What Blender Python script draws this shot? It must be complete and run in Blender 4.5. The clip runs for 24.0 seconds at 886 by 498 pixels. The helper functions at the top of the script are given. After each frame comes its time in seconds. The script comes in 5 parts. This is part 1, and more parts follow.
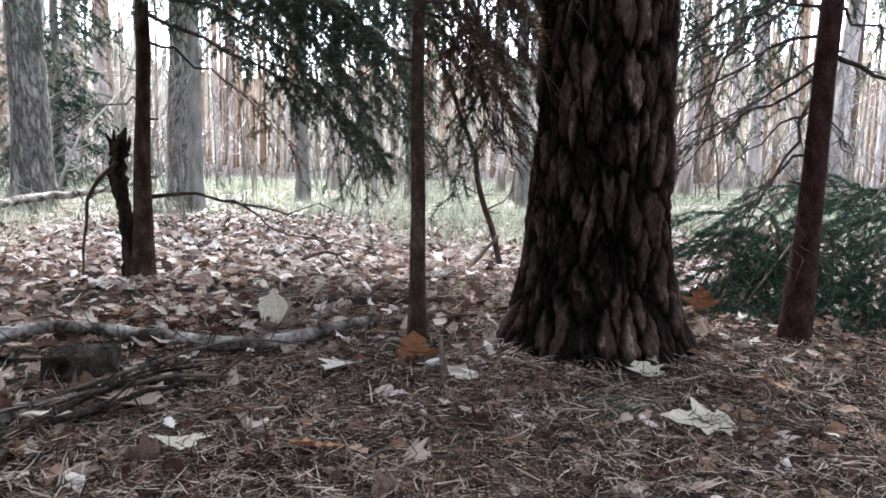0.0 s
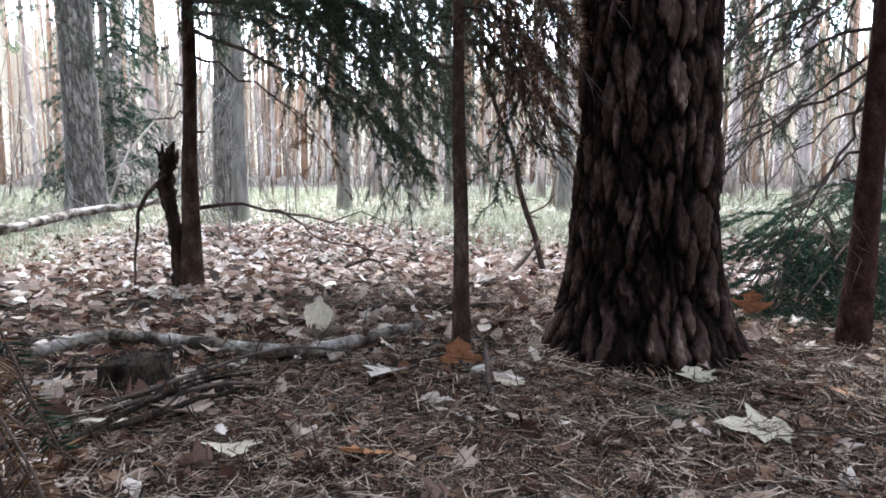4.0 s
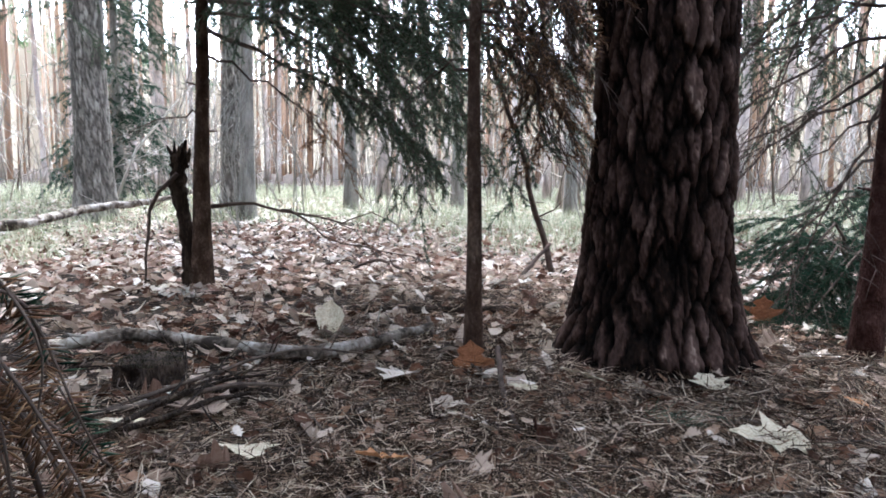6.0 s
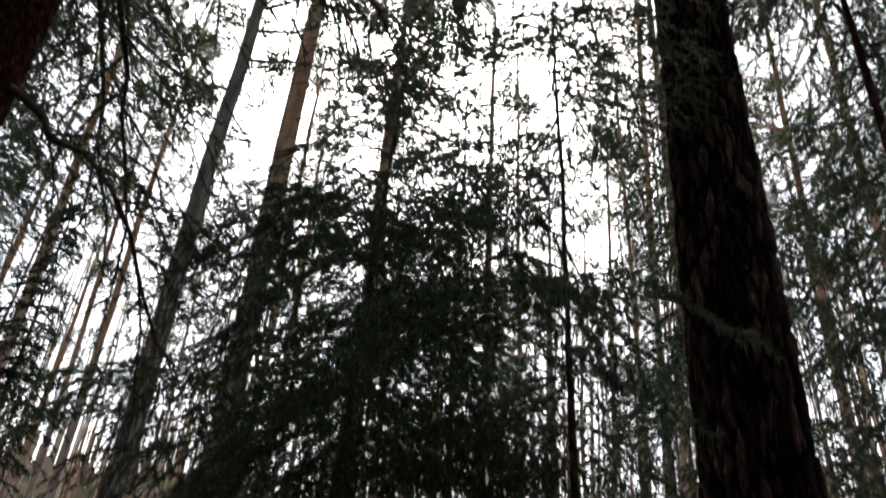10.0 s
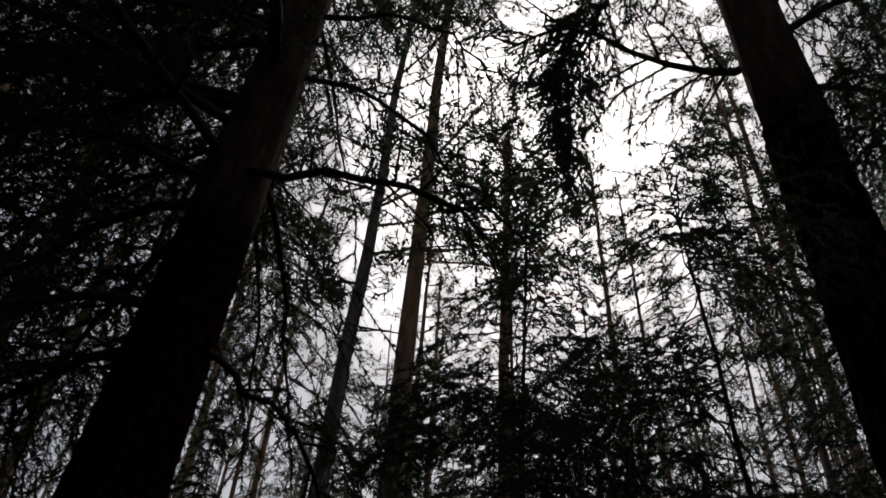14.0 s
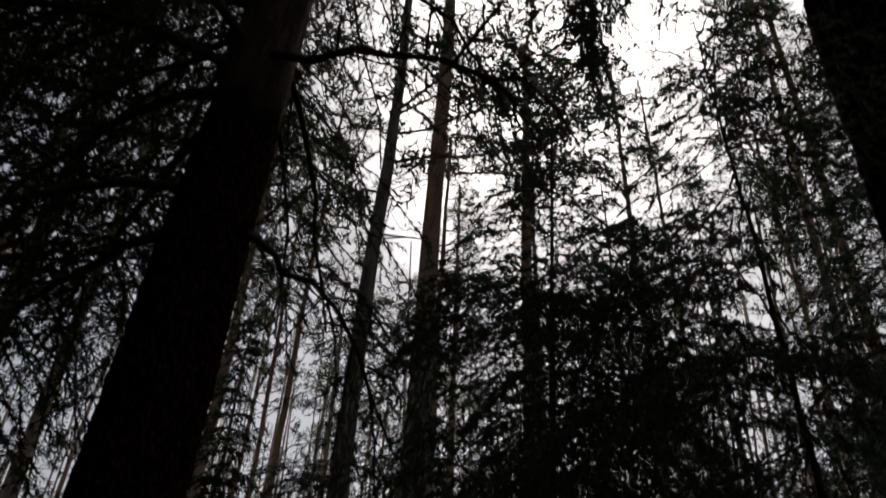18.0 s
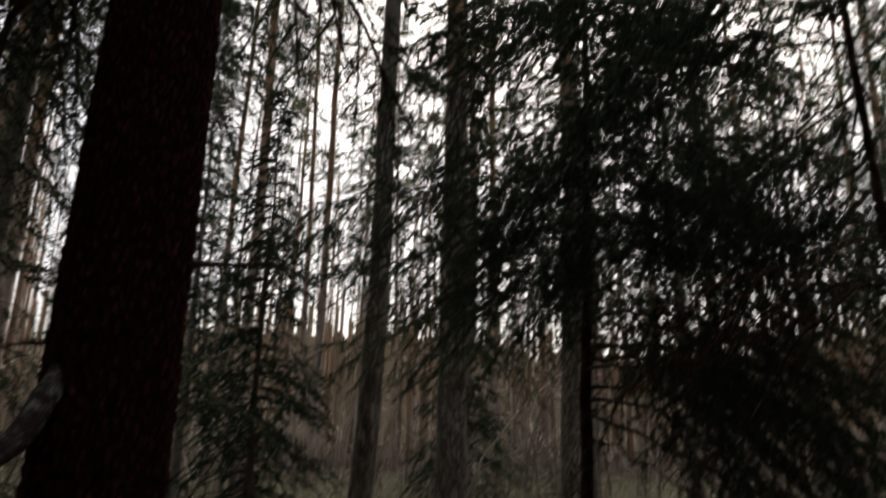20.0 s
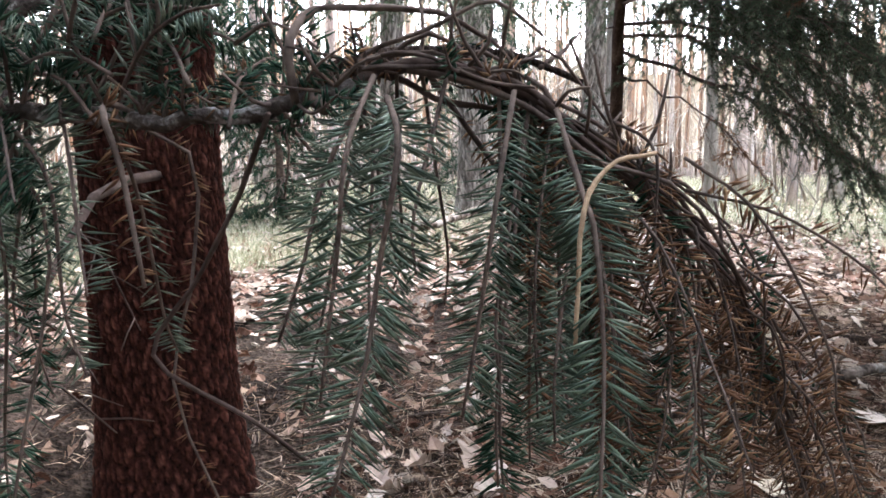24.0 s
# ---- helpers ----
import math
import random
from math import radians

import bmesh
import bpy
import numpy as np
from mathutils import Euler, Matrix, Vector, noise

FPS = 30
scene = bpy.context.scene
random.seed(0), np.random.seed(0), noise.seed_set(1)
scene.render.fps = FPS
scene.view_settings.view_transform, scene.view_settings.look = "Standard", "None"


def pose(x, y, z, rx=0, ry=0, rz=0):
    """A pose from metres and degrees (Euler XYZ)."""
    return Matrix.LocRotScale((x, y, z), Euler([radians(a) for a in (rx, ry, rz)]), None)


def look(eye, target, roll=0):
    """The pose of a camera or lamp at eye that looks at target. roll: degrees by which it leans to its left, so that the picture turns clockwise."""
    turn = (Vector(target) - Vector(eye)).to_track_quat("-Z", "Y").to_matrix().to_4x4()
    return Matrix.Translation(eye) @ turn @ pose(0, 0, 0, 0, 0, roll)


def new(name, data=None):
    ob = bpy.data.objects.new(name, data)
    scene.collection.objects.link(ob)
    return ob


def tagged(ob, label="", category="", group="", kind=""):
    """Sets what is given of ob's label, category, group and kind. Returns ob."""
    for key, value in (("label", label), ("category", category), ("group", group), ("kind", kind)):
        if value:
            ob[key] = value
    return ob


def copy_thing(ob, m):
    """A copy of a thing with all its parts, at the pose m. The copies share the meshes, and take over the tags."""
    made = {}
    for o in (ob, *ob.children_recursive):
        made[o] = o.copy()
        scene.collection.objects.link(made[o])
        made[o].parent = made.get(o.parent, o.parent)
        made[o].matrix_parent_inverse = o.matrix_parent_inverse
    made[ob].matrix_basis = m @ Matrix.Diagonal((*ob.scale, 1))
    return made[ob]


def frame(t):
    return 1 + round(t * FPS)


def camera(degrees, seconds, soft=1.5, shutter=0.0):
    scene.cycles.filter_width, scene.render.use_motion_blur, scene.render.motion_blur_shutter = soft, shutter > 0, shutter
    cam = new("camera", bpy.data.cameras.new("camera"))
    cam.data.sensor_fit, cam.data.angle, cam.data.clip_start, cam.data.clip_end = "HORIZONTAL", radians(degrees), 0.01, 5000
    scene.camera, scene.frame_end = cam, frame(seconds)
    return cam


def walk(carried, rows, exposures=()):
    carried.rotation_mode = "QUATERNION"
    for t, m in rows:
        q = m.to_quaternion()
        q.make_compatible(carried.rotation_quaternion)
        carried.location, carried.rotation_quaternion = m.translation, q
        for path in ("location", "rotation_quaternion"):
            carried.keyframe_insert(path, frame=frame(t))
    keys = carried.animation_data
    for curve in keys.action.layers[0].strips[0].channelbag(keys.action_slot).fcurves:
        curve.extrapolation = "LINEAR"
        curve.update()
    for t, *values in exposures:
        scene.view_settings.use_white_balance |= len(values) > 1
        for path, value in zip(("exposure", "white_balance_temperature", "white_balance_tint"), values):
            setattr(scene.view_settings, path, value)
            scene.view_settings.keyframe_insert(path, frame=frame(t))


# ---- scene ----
cam = camera(66.5, 24.0, 1.7, 0.6)
PATH = [
    (0.0, (0.000, -0.000, 0.448), (0.000, 1.985, 0.201), 1.40),
    (0.5, (-0.000, 0.001, 0.447), (0.002, 1.986, 0.200), 1.43),
    (1.0, (-0.001, 0.002, 0.447), (0.001, 1.986, 0.194), 1.21),
    (1.5, (-0.001, 0.002, 0.446), (-0.005, 1.987, 0.204), 0.90),
    (2.0, (-0.001, 0.002, 0.446), (-0.008, 1.987, 0.203), 0.85),
    (2.5, (-0.001, 0.003, 0.446), (-0.016, 1.988, 0.204), 0.89),
    (3.0, (-0.002, 0.004, 0.446), (-0.050, 1.989, 0.208), 0.81),
    (3.5, (-0.003, 0.004, 0.446), (-0.119, 1.988, 0.216), 0.24),
    (5.5, (-0.027, 0.002, 0.456), (-0.147, 1.984, 0.218), -0.04),
    (6.0, (-0.029, 0.001, 0.456), (-0.160, 1.983, 0.224), 0.82),
    (6.5, (-0.001, -0.016, 0.469), (-0.172, 1.967, 0.273), 1.01),
    (7.0, (-0.012, -0.024, 0.496), (-0.151, 1.963, 0.324), 1.39),
    (7.5, (-0.029, -0.044, 0.578), (-0.225, 1.946, 0.590), 1.47),
    (8.0, (-0.064, -0.093, 0.667), (-0.317, 1.881, 0.861), -0.72),
    (8.5, (-0.094, -0.140, 0.790), (-0.361, 1.802, 1.190), 0.29),
    (9.0, (-0.127, -0.207, 0.876), (-0.421, 1.683, 1.462), 1.19),
    (9.5, (-0.072, -0.340, 0.970), (-0.444, 1.452, 1.778), 3.25),
    (10.0, (-0.048, -0.277, 1.040), (-0.447, 1.432, 1.999), 4.51),
    (10.5, (-0.064, -0.340, 1.075), (-0.485, 1.286, 2.161), 5.68),
    (11.0, (-0.069, -0.369, 1.092), (-0.523, 1.191, 2.259), 5.41),
    (11.5, (-0.076, -0.409, 1.100), (-0.565, 1.053, 2.374), 5.98),
    (13.5, (-0.116, -0.449, 1.128), (-0.779, 0.922, 2.425), 4.93),
    (14.0, (-0.122, -0.453, 1.136), (-0.782, 0.912, 2.441), 5.02),
    (14.5, (-0.131, -0.457, 1.132), (-0.801, 0.908, 2.430), 5.45),
    (15.0, (-0.146, -0.463, 1.128), (-0.833, 0.908, 2.413), 5.95),
    (15.5, (-0.154, -0.458, 1.124), (-0.860, 0.915, 2.395), 6.40),
    (16.0, (-0.155, -0.451, 1.120), (-0.864, 0.933, 2.379), 6.33),
    (16.5, (-0.166, -0.440, 1.116), (-0.880, 0.959, 2.354), 5.92),
    (17.0, (-0.170, -0.445, 1.108), (-0.899, 0.963, 2.327), 6.05),
    (17.5, (-0.181, -0.442, 1.087), (-0.921, 0.994, 2.266), 5.00),
    (19.5, (-0.214, -0.181, 0.909), (-1.065, 1.475, 1.638), 1.94),
    (20.0, (-0.225, -0.184, 0.847), (-1.183, 1.487, 1.384), 1.29),
    (20.5, (-0.260, -0.192, 0.769), (-1.355, 1.448, 1.103), -0.31),
    (21.0, (-0.288, -0.179, 0.703), (-1.409, 1.472, 0.845), -0.97),
    (21.5, (-0.301, -0.176, 0.644), (-1.433, 1.473, 0.635), -0.74),
    (22.0, (-0.306, -0.173, 0.612), (-1.400, 1.496, 0.469), -0.92),
    (22.5, (-0.304, -0.176, 0.586), (-1.371, 1.502, 0.366), -0.88),
    (23.0, (-0.300, -0.174, 0.562), (-1.329, 1.520, 0.299), -1.35),
    (23.5, (-0.295, -0.176, 0.556), (-1.318, 1.522, 0.293), -1.23),
    (24.0, (-0.295, -0.175, 0.555), (-1.313, 1.526, 0.290), -0.80),
]
EXPOSURES = [(0.0, 3.85, 5400, 8), (3.5, 3.85, 5400, 8), (6.2, 3.9, 5400, 8), (7.0, 3.6, 5600, 10), (8.0, 3.0, 6200, 10), (9.0, 2.6, 6200, 12), (10.0, 1.2, 6400, 10), (11.0, -0.2, 6500, 10), (11.5, -0.5, 6500, 10),
             (13.5, -1.1, 6400, 12), (17.5, -1.1, 6400, 12), (19.5, 0.1, 7000, 12), (20.5, 0.6, 7100, 12), (21.2, 0.9, 7000, 12), (21.6, 2.4, 6700, 12), (22.3, 3.35, 6400, 12), (23.0, 4.35, 6000, 12), (24.0, 4.15, 5900, 12)]
walk(cam, [(t, look(eye, target, roll)) for t, eye, target, roll in PATH], EXPOSURES)

# ---- world and light: pale overcast sky, brightest ahead ----
SUN_AZ, SUN_EL = radians(-14), radians(50)
world = bpy.data.worlds.new("overcast_sky")
world.use_nodes = True
scene.world = world
wn, wl = world.node_tree.nodes, world.node_tree.links
wn.clear()
sky = wn.new("ShaderNodeTexSky")
sky.sky_type, sky.sun_disc, sky.sun_elevation, sky.sun_rotation = "NISHITA", False, SUN_EL, SUN_AZ
sky.dust_density, sky.air_density = 4.0, 1.0
pale = wn.new("ShaderNodeHueSaturation")
pale.inputs["Saturation"].default_value = 0.4
back = wn.new("ShaderNodeBackground")
back.inputs["Strength"].default_value = 0.15
wout = wn.new("ShaderNodeOutputWorld")
wl.new(sky.outputs[0], pale.inputs["Color"])
wl.new(pale.outputs[0], back.inputs["Color"])
wl.new(back.outputs[0], wout.inputs[0])
sun_data = bpy.data.lights.new("sun", "SUN")
sun_data.energy, sun_data.angle, sun_data.color = 1.5, radians(14), (1.0, 0.97, 0.93)
sun = new("sun", sun_data)
sun.matrix_world = look((math.sin(SUN_AZ) * 30, math.cos(SUN_AZ) * 30, math.tan(SUN_EL) * 30), (0, 0, 0))


# ---- materials ----
def ramp(nodes, stops):
    r = nodes.new("ShaderNodeValToRGB")
    r.color_ramp.elements[0].position, r.color_ramp.elements[0].color = stops[0][0], (*stops[0][1], 1)
    r.color_ramp.elements[1].position, r.color_ramp.elements[1].color = stops[-1][0], (*stops[-1][1], 1)
    for p, c in stops[1:-1]:
        r.color_ramp.elements.new(p).color = (*c, 1)
    return r


def material(name, stops, scale, rough=0.85, stretch=(1, 1, 1), bump=0.3, fine=6.0, by="noise", mix=0.5, dist=0.004):
    """A two-scale procedural surface: colours along a ramp, driven by noise, by a random number per object or island, or by a stored attribute."""
    m = bpy.data.materials.new(name)
    m.use_nodes = True
    n, l = m.node_tree.nodes, m.node_tree.links
    b = n["Principled BSDF"]
    b.inputs["Roughness"].default_value = rough
    b.inputs["Specular IOR Level"].default_value = 0.3 if rough < 0.7 else 0.03
    tc, mp = n.new("ShaderNodeTexCoord"), n.new("ShaderNodeMapping")
    mp.inputs["Scale"].default_value = stretch
    l.new(tc.outputs["Object"], mp.inputs["Vector"])
    big, small = n.new("ShaderNodeTexNoise"), n.new("ShaderNodeTexNoise")
    big.inputs["Scale"].default_value, small.inputs["Scale"].default_value = scale, scale * fine
    big.inputs["Detail"].default_value, small.inputs["Detail"].default_value = 4, 5
    for t in (big, small):
        l.new(mp.outputs[0], t.inputs["Vector"])
    add = n.new("ShaderNodeMath")
    add.operation = "MULTIPLY_ADD"
    l.new(small.outputs["Fac"], add.inputs[0])
    add.inputs[1].default_value = mix
    drive = big.outputs["Fac"]
    if by == "island":
        g = n.new("ShaderNodeNewGeometry")
        drive = g.outputs["Random Per Island"]
    elif by == "object":
        g = n.new("ShaderNodeObjectInfo")
        drive = g.outputs["Random"]
    elif by != "noise":
        g = n.new("ShaderNodeAttribute")
        g.attribute_name = by
        drive = g.outputs["Fac"]
    shift = n.new("ShaderNodeMath")
    shift.operation = "SUBTRACT"
    l.new(drive, shift.inputs[0])
    shift.inputs[1].default_value = mix * 0.5
    l.new(shift.outputs[0], add.inputs[2])
    r = ramp(n, stops)
    l.new(add.outputs[0], r.inputs[0])
    l.new(r.outputs[0], b.inputs["Base Color"])
    if bump:
        bp = n.new("ShaderNodeBump")
        bp.inputs["Strength"].default_value, bp.inputs["Distance"].default_value = bump, dist
        l.new(small.outputs["Fac"], bp.inputs["Height"])
        l.new(bp.outputs[0], b.inputs["Normal"])
    return m


def leafy(m, amount):
    """Lets light through thin leaves and needles."""
    n, l = m.node_tree.nodes, m.node_tree.links
    b, out = n["Principled BSDF"], n["Material Output"]
    tr, mx = n.new("ShaderNodeBsdfTranslucent"), n.new("ShaderNodeMixShader")
    mx.inputs[0].default_value = amount
    l.new(b.inputs["Base Color"].links[0].from_socket, tr.inputs["Color"])
    l.new(b.outputs[0], mx.inputs[1])
    l.new(tr.outputs[0], mx.inputs[2])
    l.new(mx.outputs[0], out.inputs["Surface"])
    return m


# Near-black low end: the shade of deep furrows is put into the colour.
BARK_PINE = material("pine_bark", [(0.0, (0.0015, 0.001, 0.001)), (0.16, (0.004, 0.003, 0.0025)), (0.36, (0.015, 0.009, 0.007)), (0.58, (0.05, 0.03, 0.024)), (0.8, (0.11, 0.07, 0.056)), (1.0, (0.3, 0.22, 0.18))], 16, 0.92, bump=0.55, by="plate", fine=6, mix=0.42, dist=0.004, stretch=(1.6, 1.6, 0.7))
# Low end of the ramp paints shade into the grooves between flakes.
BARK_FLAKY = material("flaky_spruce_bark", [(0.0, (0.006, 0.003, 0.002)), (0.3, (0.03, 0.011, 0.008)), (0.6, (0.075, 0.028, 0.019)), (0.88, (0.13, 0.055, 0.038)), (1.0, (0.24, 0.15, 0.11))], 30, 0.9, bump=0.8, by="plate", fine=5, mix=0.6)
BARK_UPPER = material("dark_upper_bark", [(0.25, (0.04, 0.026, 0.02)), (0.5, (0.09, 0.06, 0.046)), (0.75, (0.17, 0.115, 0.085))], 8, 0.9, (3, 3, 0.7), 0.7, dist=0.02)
# Orange-brown bark, lightened in colour to stand in for haze among the trunks.
BARK_TALL = material("hazed_upper_pine_bark", [(0.25, (0.15, 0.095, 0.065)), (0.5, (0.32, 0.2, 0.13)), (0.75, (0.5, 0.32, 0.2))], 3, 0.9, (4, 4, 1), 0.6, dist=0.02)
BARK_FAR = material("distant_pine_bark", [(0.0, (0.16, 0.11, 0.08)), (0.35, (0.3, 0.2, 0.14)), (0.8, (0.45, 0.3, 0.2)), (0.92, (0.5, 0.43, 0.36)), (1.0, (0.7, 0.66, 0.6))], 2, 0.9, (4, 4, 1), 0.0, by="island", mix=0.3)
BARK_ROUGH = material("grey_plated_bark", [(0.0, (0.04, 0.034, 0.028)), (0.3, (0.13, 0.115, 0.098)), (0.6, (0.28, 0.25, 0.215)), (1.0, (0.5, 0.46, 0.4))], 14, 0.92, bump=0.5, by="plate", fine=6, mix=0.4, dist=0.006)
BARK_GREY = material("grey_bark", [(0.25, (0.1, 0.093, 0.08)), (0.5, (0.23, 0.21, 0.18)), (0.8, (0.4, 0.37, 0.32))], 6, 0.9, (3, 3, 0.6), 0.8, dist=0.02)
BARK_SAPLING = material("sapling_bark", [(0.2, (0.015, 0.009, 0.007)), (0.5, (0.06, 0.037, 0.027)), (0.8, (0.16, 0.113, 0.083))], 30, 0.85, (1, 1, 0.6), 0.8, dist=0.006)
BARK_RED = material("reddish_sapling_bark", [(0.2, (0.012, 0.006, 0.005)), (0.5, (0.045, 0.021, 0.017)), (0.8, (0.1, 0.052, 0.042))], 30, 0.85, (1, 1, 0.6), 0.8, dist=0.006)
TWIG = material("twig_bark", [(0.2, (0.04, 0.03, 0.025)), (0.8, (0.16, 0.12, 0.095))], 40, 0.85, bump=0.3)
DEADTWIG = material("dead_twig", [(0.2, (0.03, 0.021, 0.017)), (0.8, (0.12, 0.086, 0.07))], 30, 0.9, bump=0.3)
PALEWOOD = material("bleached_wood", [(0.36, (0.035, 0.027, 0.021)), (0.5, (0.15, 0.12, 0.095)), (0.62, (0.3, 0.265, 0.23)), (0.85, (0.55, 0.52, 0.47))], 14, 0.8, (1, 1, 1), 0.6)
ROTTEN = material("rotten_wood", [(0.2, (0.008, 0.006, 0.005)), (0.5, (0.035, 0.025, 0.02)), (0.85, (0.12, 0.085, 0.06))], 18, 0.95, (2, 2, 0.5), 0.9, dist=0.012)
LICHEN = material("lichen_bark", [(0.3, (0.03, 0.024, 0.02)), (0.55, (0.09, 0.075, 0.065)), (0.68, (0.3, 0.29, 0.27)), (0.9, (0.45, 0.45, 0.42))], 45, 0.9, bump=0.7)
NEEDLE = leafy(material("spruce_needle", [(0.0, (0.012, 0.026, 0.017)), (0.5, (0.027, 0.054, 0.034)), (1.0, (0.065, 0.1, 0.06))], 3, 0.8, bump=0, by="island", mix=0.2), 0.25)
NEEDLE_NEAR = leafy(material("spruce_needle_fresh", [(0.0, (0.042, 0.068, 0.044)), (0.5, (0.088, 0.125, 0.078)), (1.0, (0.19, 0.22, 0.15))], 3, 0.5, bump=0, by="island", mix=0.25), 0.25)
NEEDLE_DUSK = leafy(material("shaded_needle", [(0.0, (0.03, 0.042, 0.026)), (0.5, (0.065, 0.085, 0.055)), (1.0, (0.12, 0.14, 0.09))], 3, 0.75, bump=0, by="island", mix=0.2), 0.42)
NEEDLE_BROWN = leafy(material("dry_needle", [(0.0, (0.06, 0.034, 0.02)), (0.6, (0.15, 0.08, 0.045)), (1.0, (0.28, 0.17, 0.09))], 3, 0.8, bump=0, by="island", mix=0.2), 0.15)
NEEDLE_PINE = leafy(material("pine_needle", [(0.0, (0.03, 0.06, 0.025)), (1.0, (0.1, 0.14, 0.06))], 3, 0.6, bump=0, by="island", mix=0.2), 0.2)
LEAF_STOPS = [(0.0, (0.045, 0.02, 0.013)), (0.24, (0.14, 0.075, 0.05)), (0.5, (0.31, 0.22, 0.165)), (0.8, (0.48, 0.38, 0.305)), (1.0, (0.64, 0.55, 0.47))]
LEAF = leafy(material("dry_leaf", LEAF_STOPS, 25, 0.75, bump=0.3, by="island", mix=0.25), 0.12)
# Paler copy of the dry leaf: the clearing's hazy brightness is in its colour.
LEAF_FAR = leafy(material("hazed_clearing_leaf", [(0.0, (0.16, 0.095, 0.07)), (0.4, (0.34, 0.25, 0.2)), (0.8, (0.55, 0.47, 0.4)), (1.0, (0.72, 0.66, 0.6))], 25, 0.75, bump=0, by="island", mix=0.2), 0.2)
LEAF_BITS = leafy(material("broken_leaf", [(0.0, (0.03, 0.013, 0.008)), (0.5, (0.12, 0.058, 0.034)), (0.85, (0.27, 0.16, 0.1)), (1.0, (0.45, 0.35, 0.27))], 25, 0.8, bump=0, by="island", mix=0.2), 0.1)
LEAF_OBJ = leafy(material("dry_leaf_single", LEAF_STOPS, 25, 0.75, bump=0.3, by="object", mix=0.25), 0.12)
STEM_TAN = material("tan_dry_stem", [(0.2, (0.2, 0.13, 0.08)), (0.8, (0.45, 0.32, 0.2))], 60, 0.85, bump=0.3)
LEAF_PALE = leafy(material("pale_leaf", [(0.2, (0.38, 0.3, 0.2)), (0.8, (0.7, 0.61, 0.46))], 25, 0.8, bump=0.4), 0.1)
LEAF_RUST = leafy(material("rust_leaf", [(0.2, (0.12, 0.045, 0.02)), (0.8, (0.28, 0.125, 0.06))], 25, 0.8, bump=0.3), 0.1)
LEAF_ORANGE = leafy(material("orange_leaf", [(0.2, (0.3, 0.12, 0.045)), (0.8, (0.5, 0.27, 0.14))], 25, 0.8, bump=0.3), 0.1)
STRAW = leafy(material("fallen_needle", [(0.0, (0.01, 0.006, 0.004)), (0.42, (0.05, 0.03, 0.019)), (0.75, (0.19, 0.125, 0.082)), (1.0, (0.52, 0.41, 0.31))], 3, 0.75, bump=0, by="island", mix=0.2), 0.05)
GRASS = leafy(material("dry_grass", [(0.0, (0.11, 0.13, 0.07)), (0.4, (0.25, 0.27, 0.165)), (0.75, (0.45, 0.44, 0.31)), (1.0, (0.66, 0.62, 0.49))], 3, 0.75, bump=0, by="island", mix=0.2), 0.3)
BRUSH = material("pale_bare_twig", [(0.0, (0.14, 0.115, 0.09)), (0.6, (0.32, 0.275, 0.225)), (1.0, (0.6, 0.55, 0.49))], 30, 0.9, bump=0, by="island", mix=0.2)
MOSS = leafy(material("dull_moss", [(0.0, (0.012, 0.014, 0.008)), (1.0, (0.05, 0.05, 0.028))], 3, 0.9, bump=0, by="island", mix=0.2), 0.1)
GREYTWIG = material("grey_twig", [(0.2, (0.12, 0.11, 0.095)), (0.8, (0.33, 0.31, 0.27))], 30, 0.9, bump=0.3)
CONE = material("pine_cone", [(0.2, (0.015, 0.011, 0.01)), (0.8, (0.075, 0.05, 0.04))], 60, 0.8, bump=0.4)
SOIL = material("forest_floor", [(0.2, (0.006, 0.0045, 0.0035)), (0.45, (0.02, 0.014, 0.011)), (0.62, (0.045, 0.033, 0.025)), (0.85, (0.13, 0.1, 0.08))], 5, 0.95, bump=1.0, fine=14, mix=0.9, dist=0.02)


# ---- mesh helpers ----
class Geo:
    """Collects tubes, needles and blades and turns them into one mesh."""

    def __init__(self):
        self.v, self.f3, self.f4, self.n, self.attr = [], [], [], 0, []

    def add(self, v, f3=None, f4=None, a=None):
        v = np.asarray(v, float).reshape(-1, 3)
        if f3 is not None and len(f3):
            self.f3.append(np.asarray(f3, int).reshape(-1, 3) + self.n)
        if f4 is not None and len(f4):
            self.f4.append(np.asarray(f4, int).reshape(-1, 4) + self.n)
        self.v.append(v)
        if a is not None:
            self.attr.append(a)
        self.n += len(v)

    def mesh(self, name, mat, smooth=True, attr=None):
        me = bpy.data.meshes.new(name)
        v = np.concatenate(self.v) if self.v else np.zeros((0, 3))
        f3 = np.concatenate(self.f3) if self.f3 else np.zeros((0, 3), int)
        f4 = np.concatenate(self.f4) if self.f4 else np.zeros((0, 4), int)
        loops = np.concatenate([f3.ravel(), f4.ravel()]).astype(np.int32)
        starts = np.concatenate([np.arange(len(f3)) * 3, len(f3) * 3 + np.arange(len(f4)) * 4]).astype(np.int32)
        me.vertices.add(len(v))
        me.vertices.foreach_set("co", v.astype(np.float32).ravel())
        me.loops.add(len(loops))
        me.loops.foreach_set("vertex_index", loops)
        me.polygons.add(len(starts))
        me.polygons.foreach_set("loop_start", starts)
        me.polygons.foreach_set("use_smooth", np.full(len(starts), smooth))
        me.update(calc_edges=True)
        if attr:
            at = me.attributes.new(attr, "FLOAT", "POINT")
            at.data.foreach_set("value", np.concatenate(self.attr).astype(np.float32))
        me.materials.append(mat)
        return me


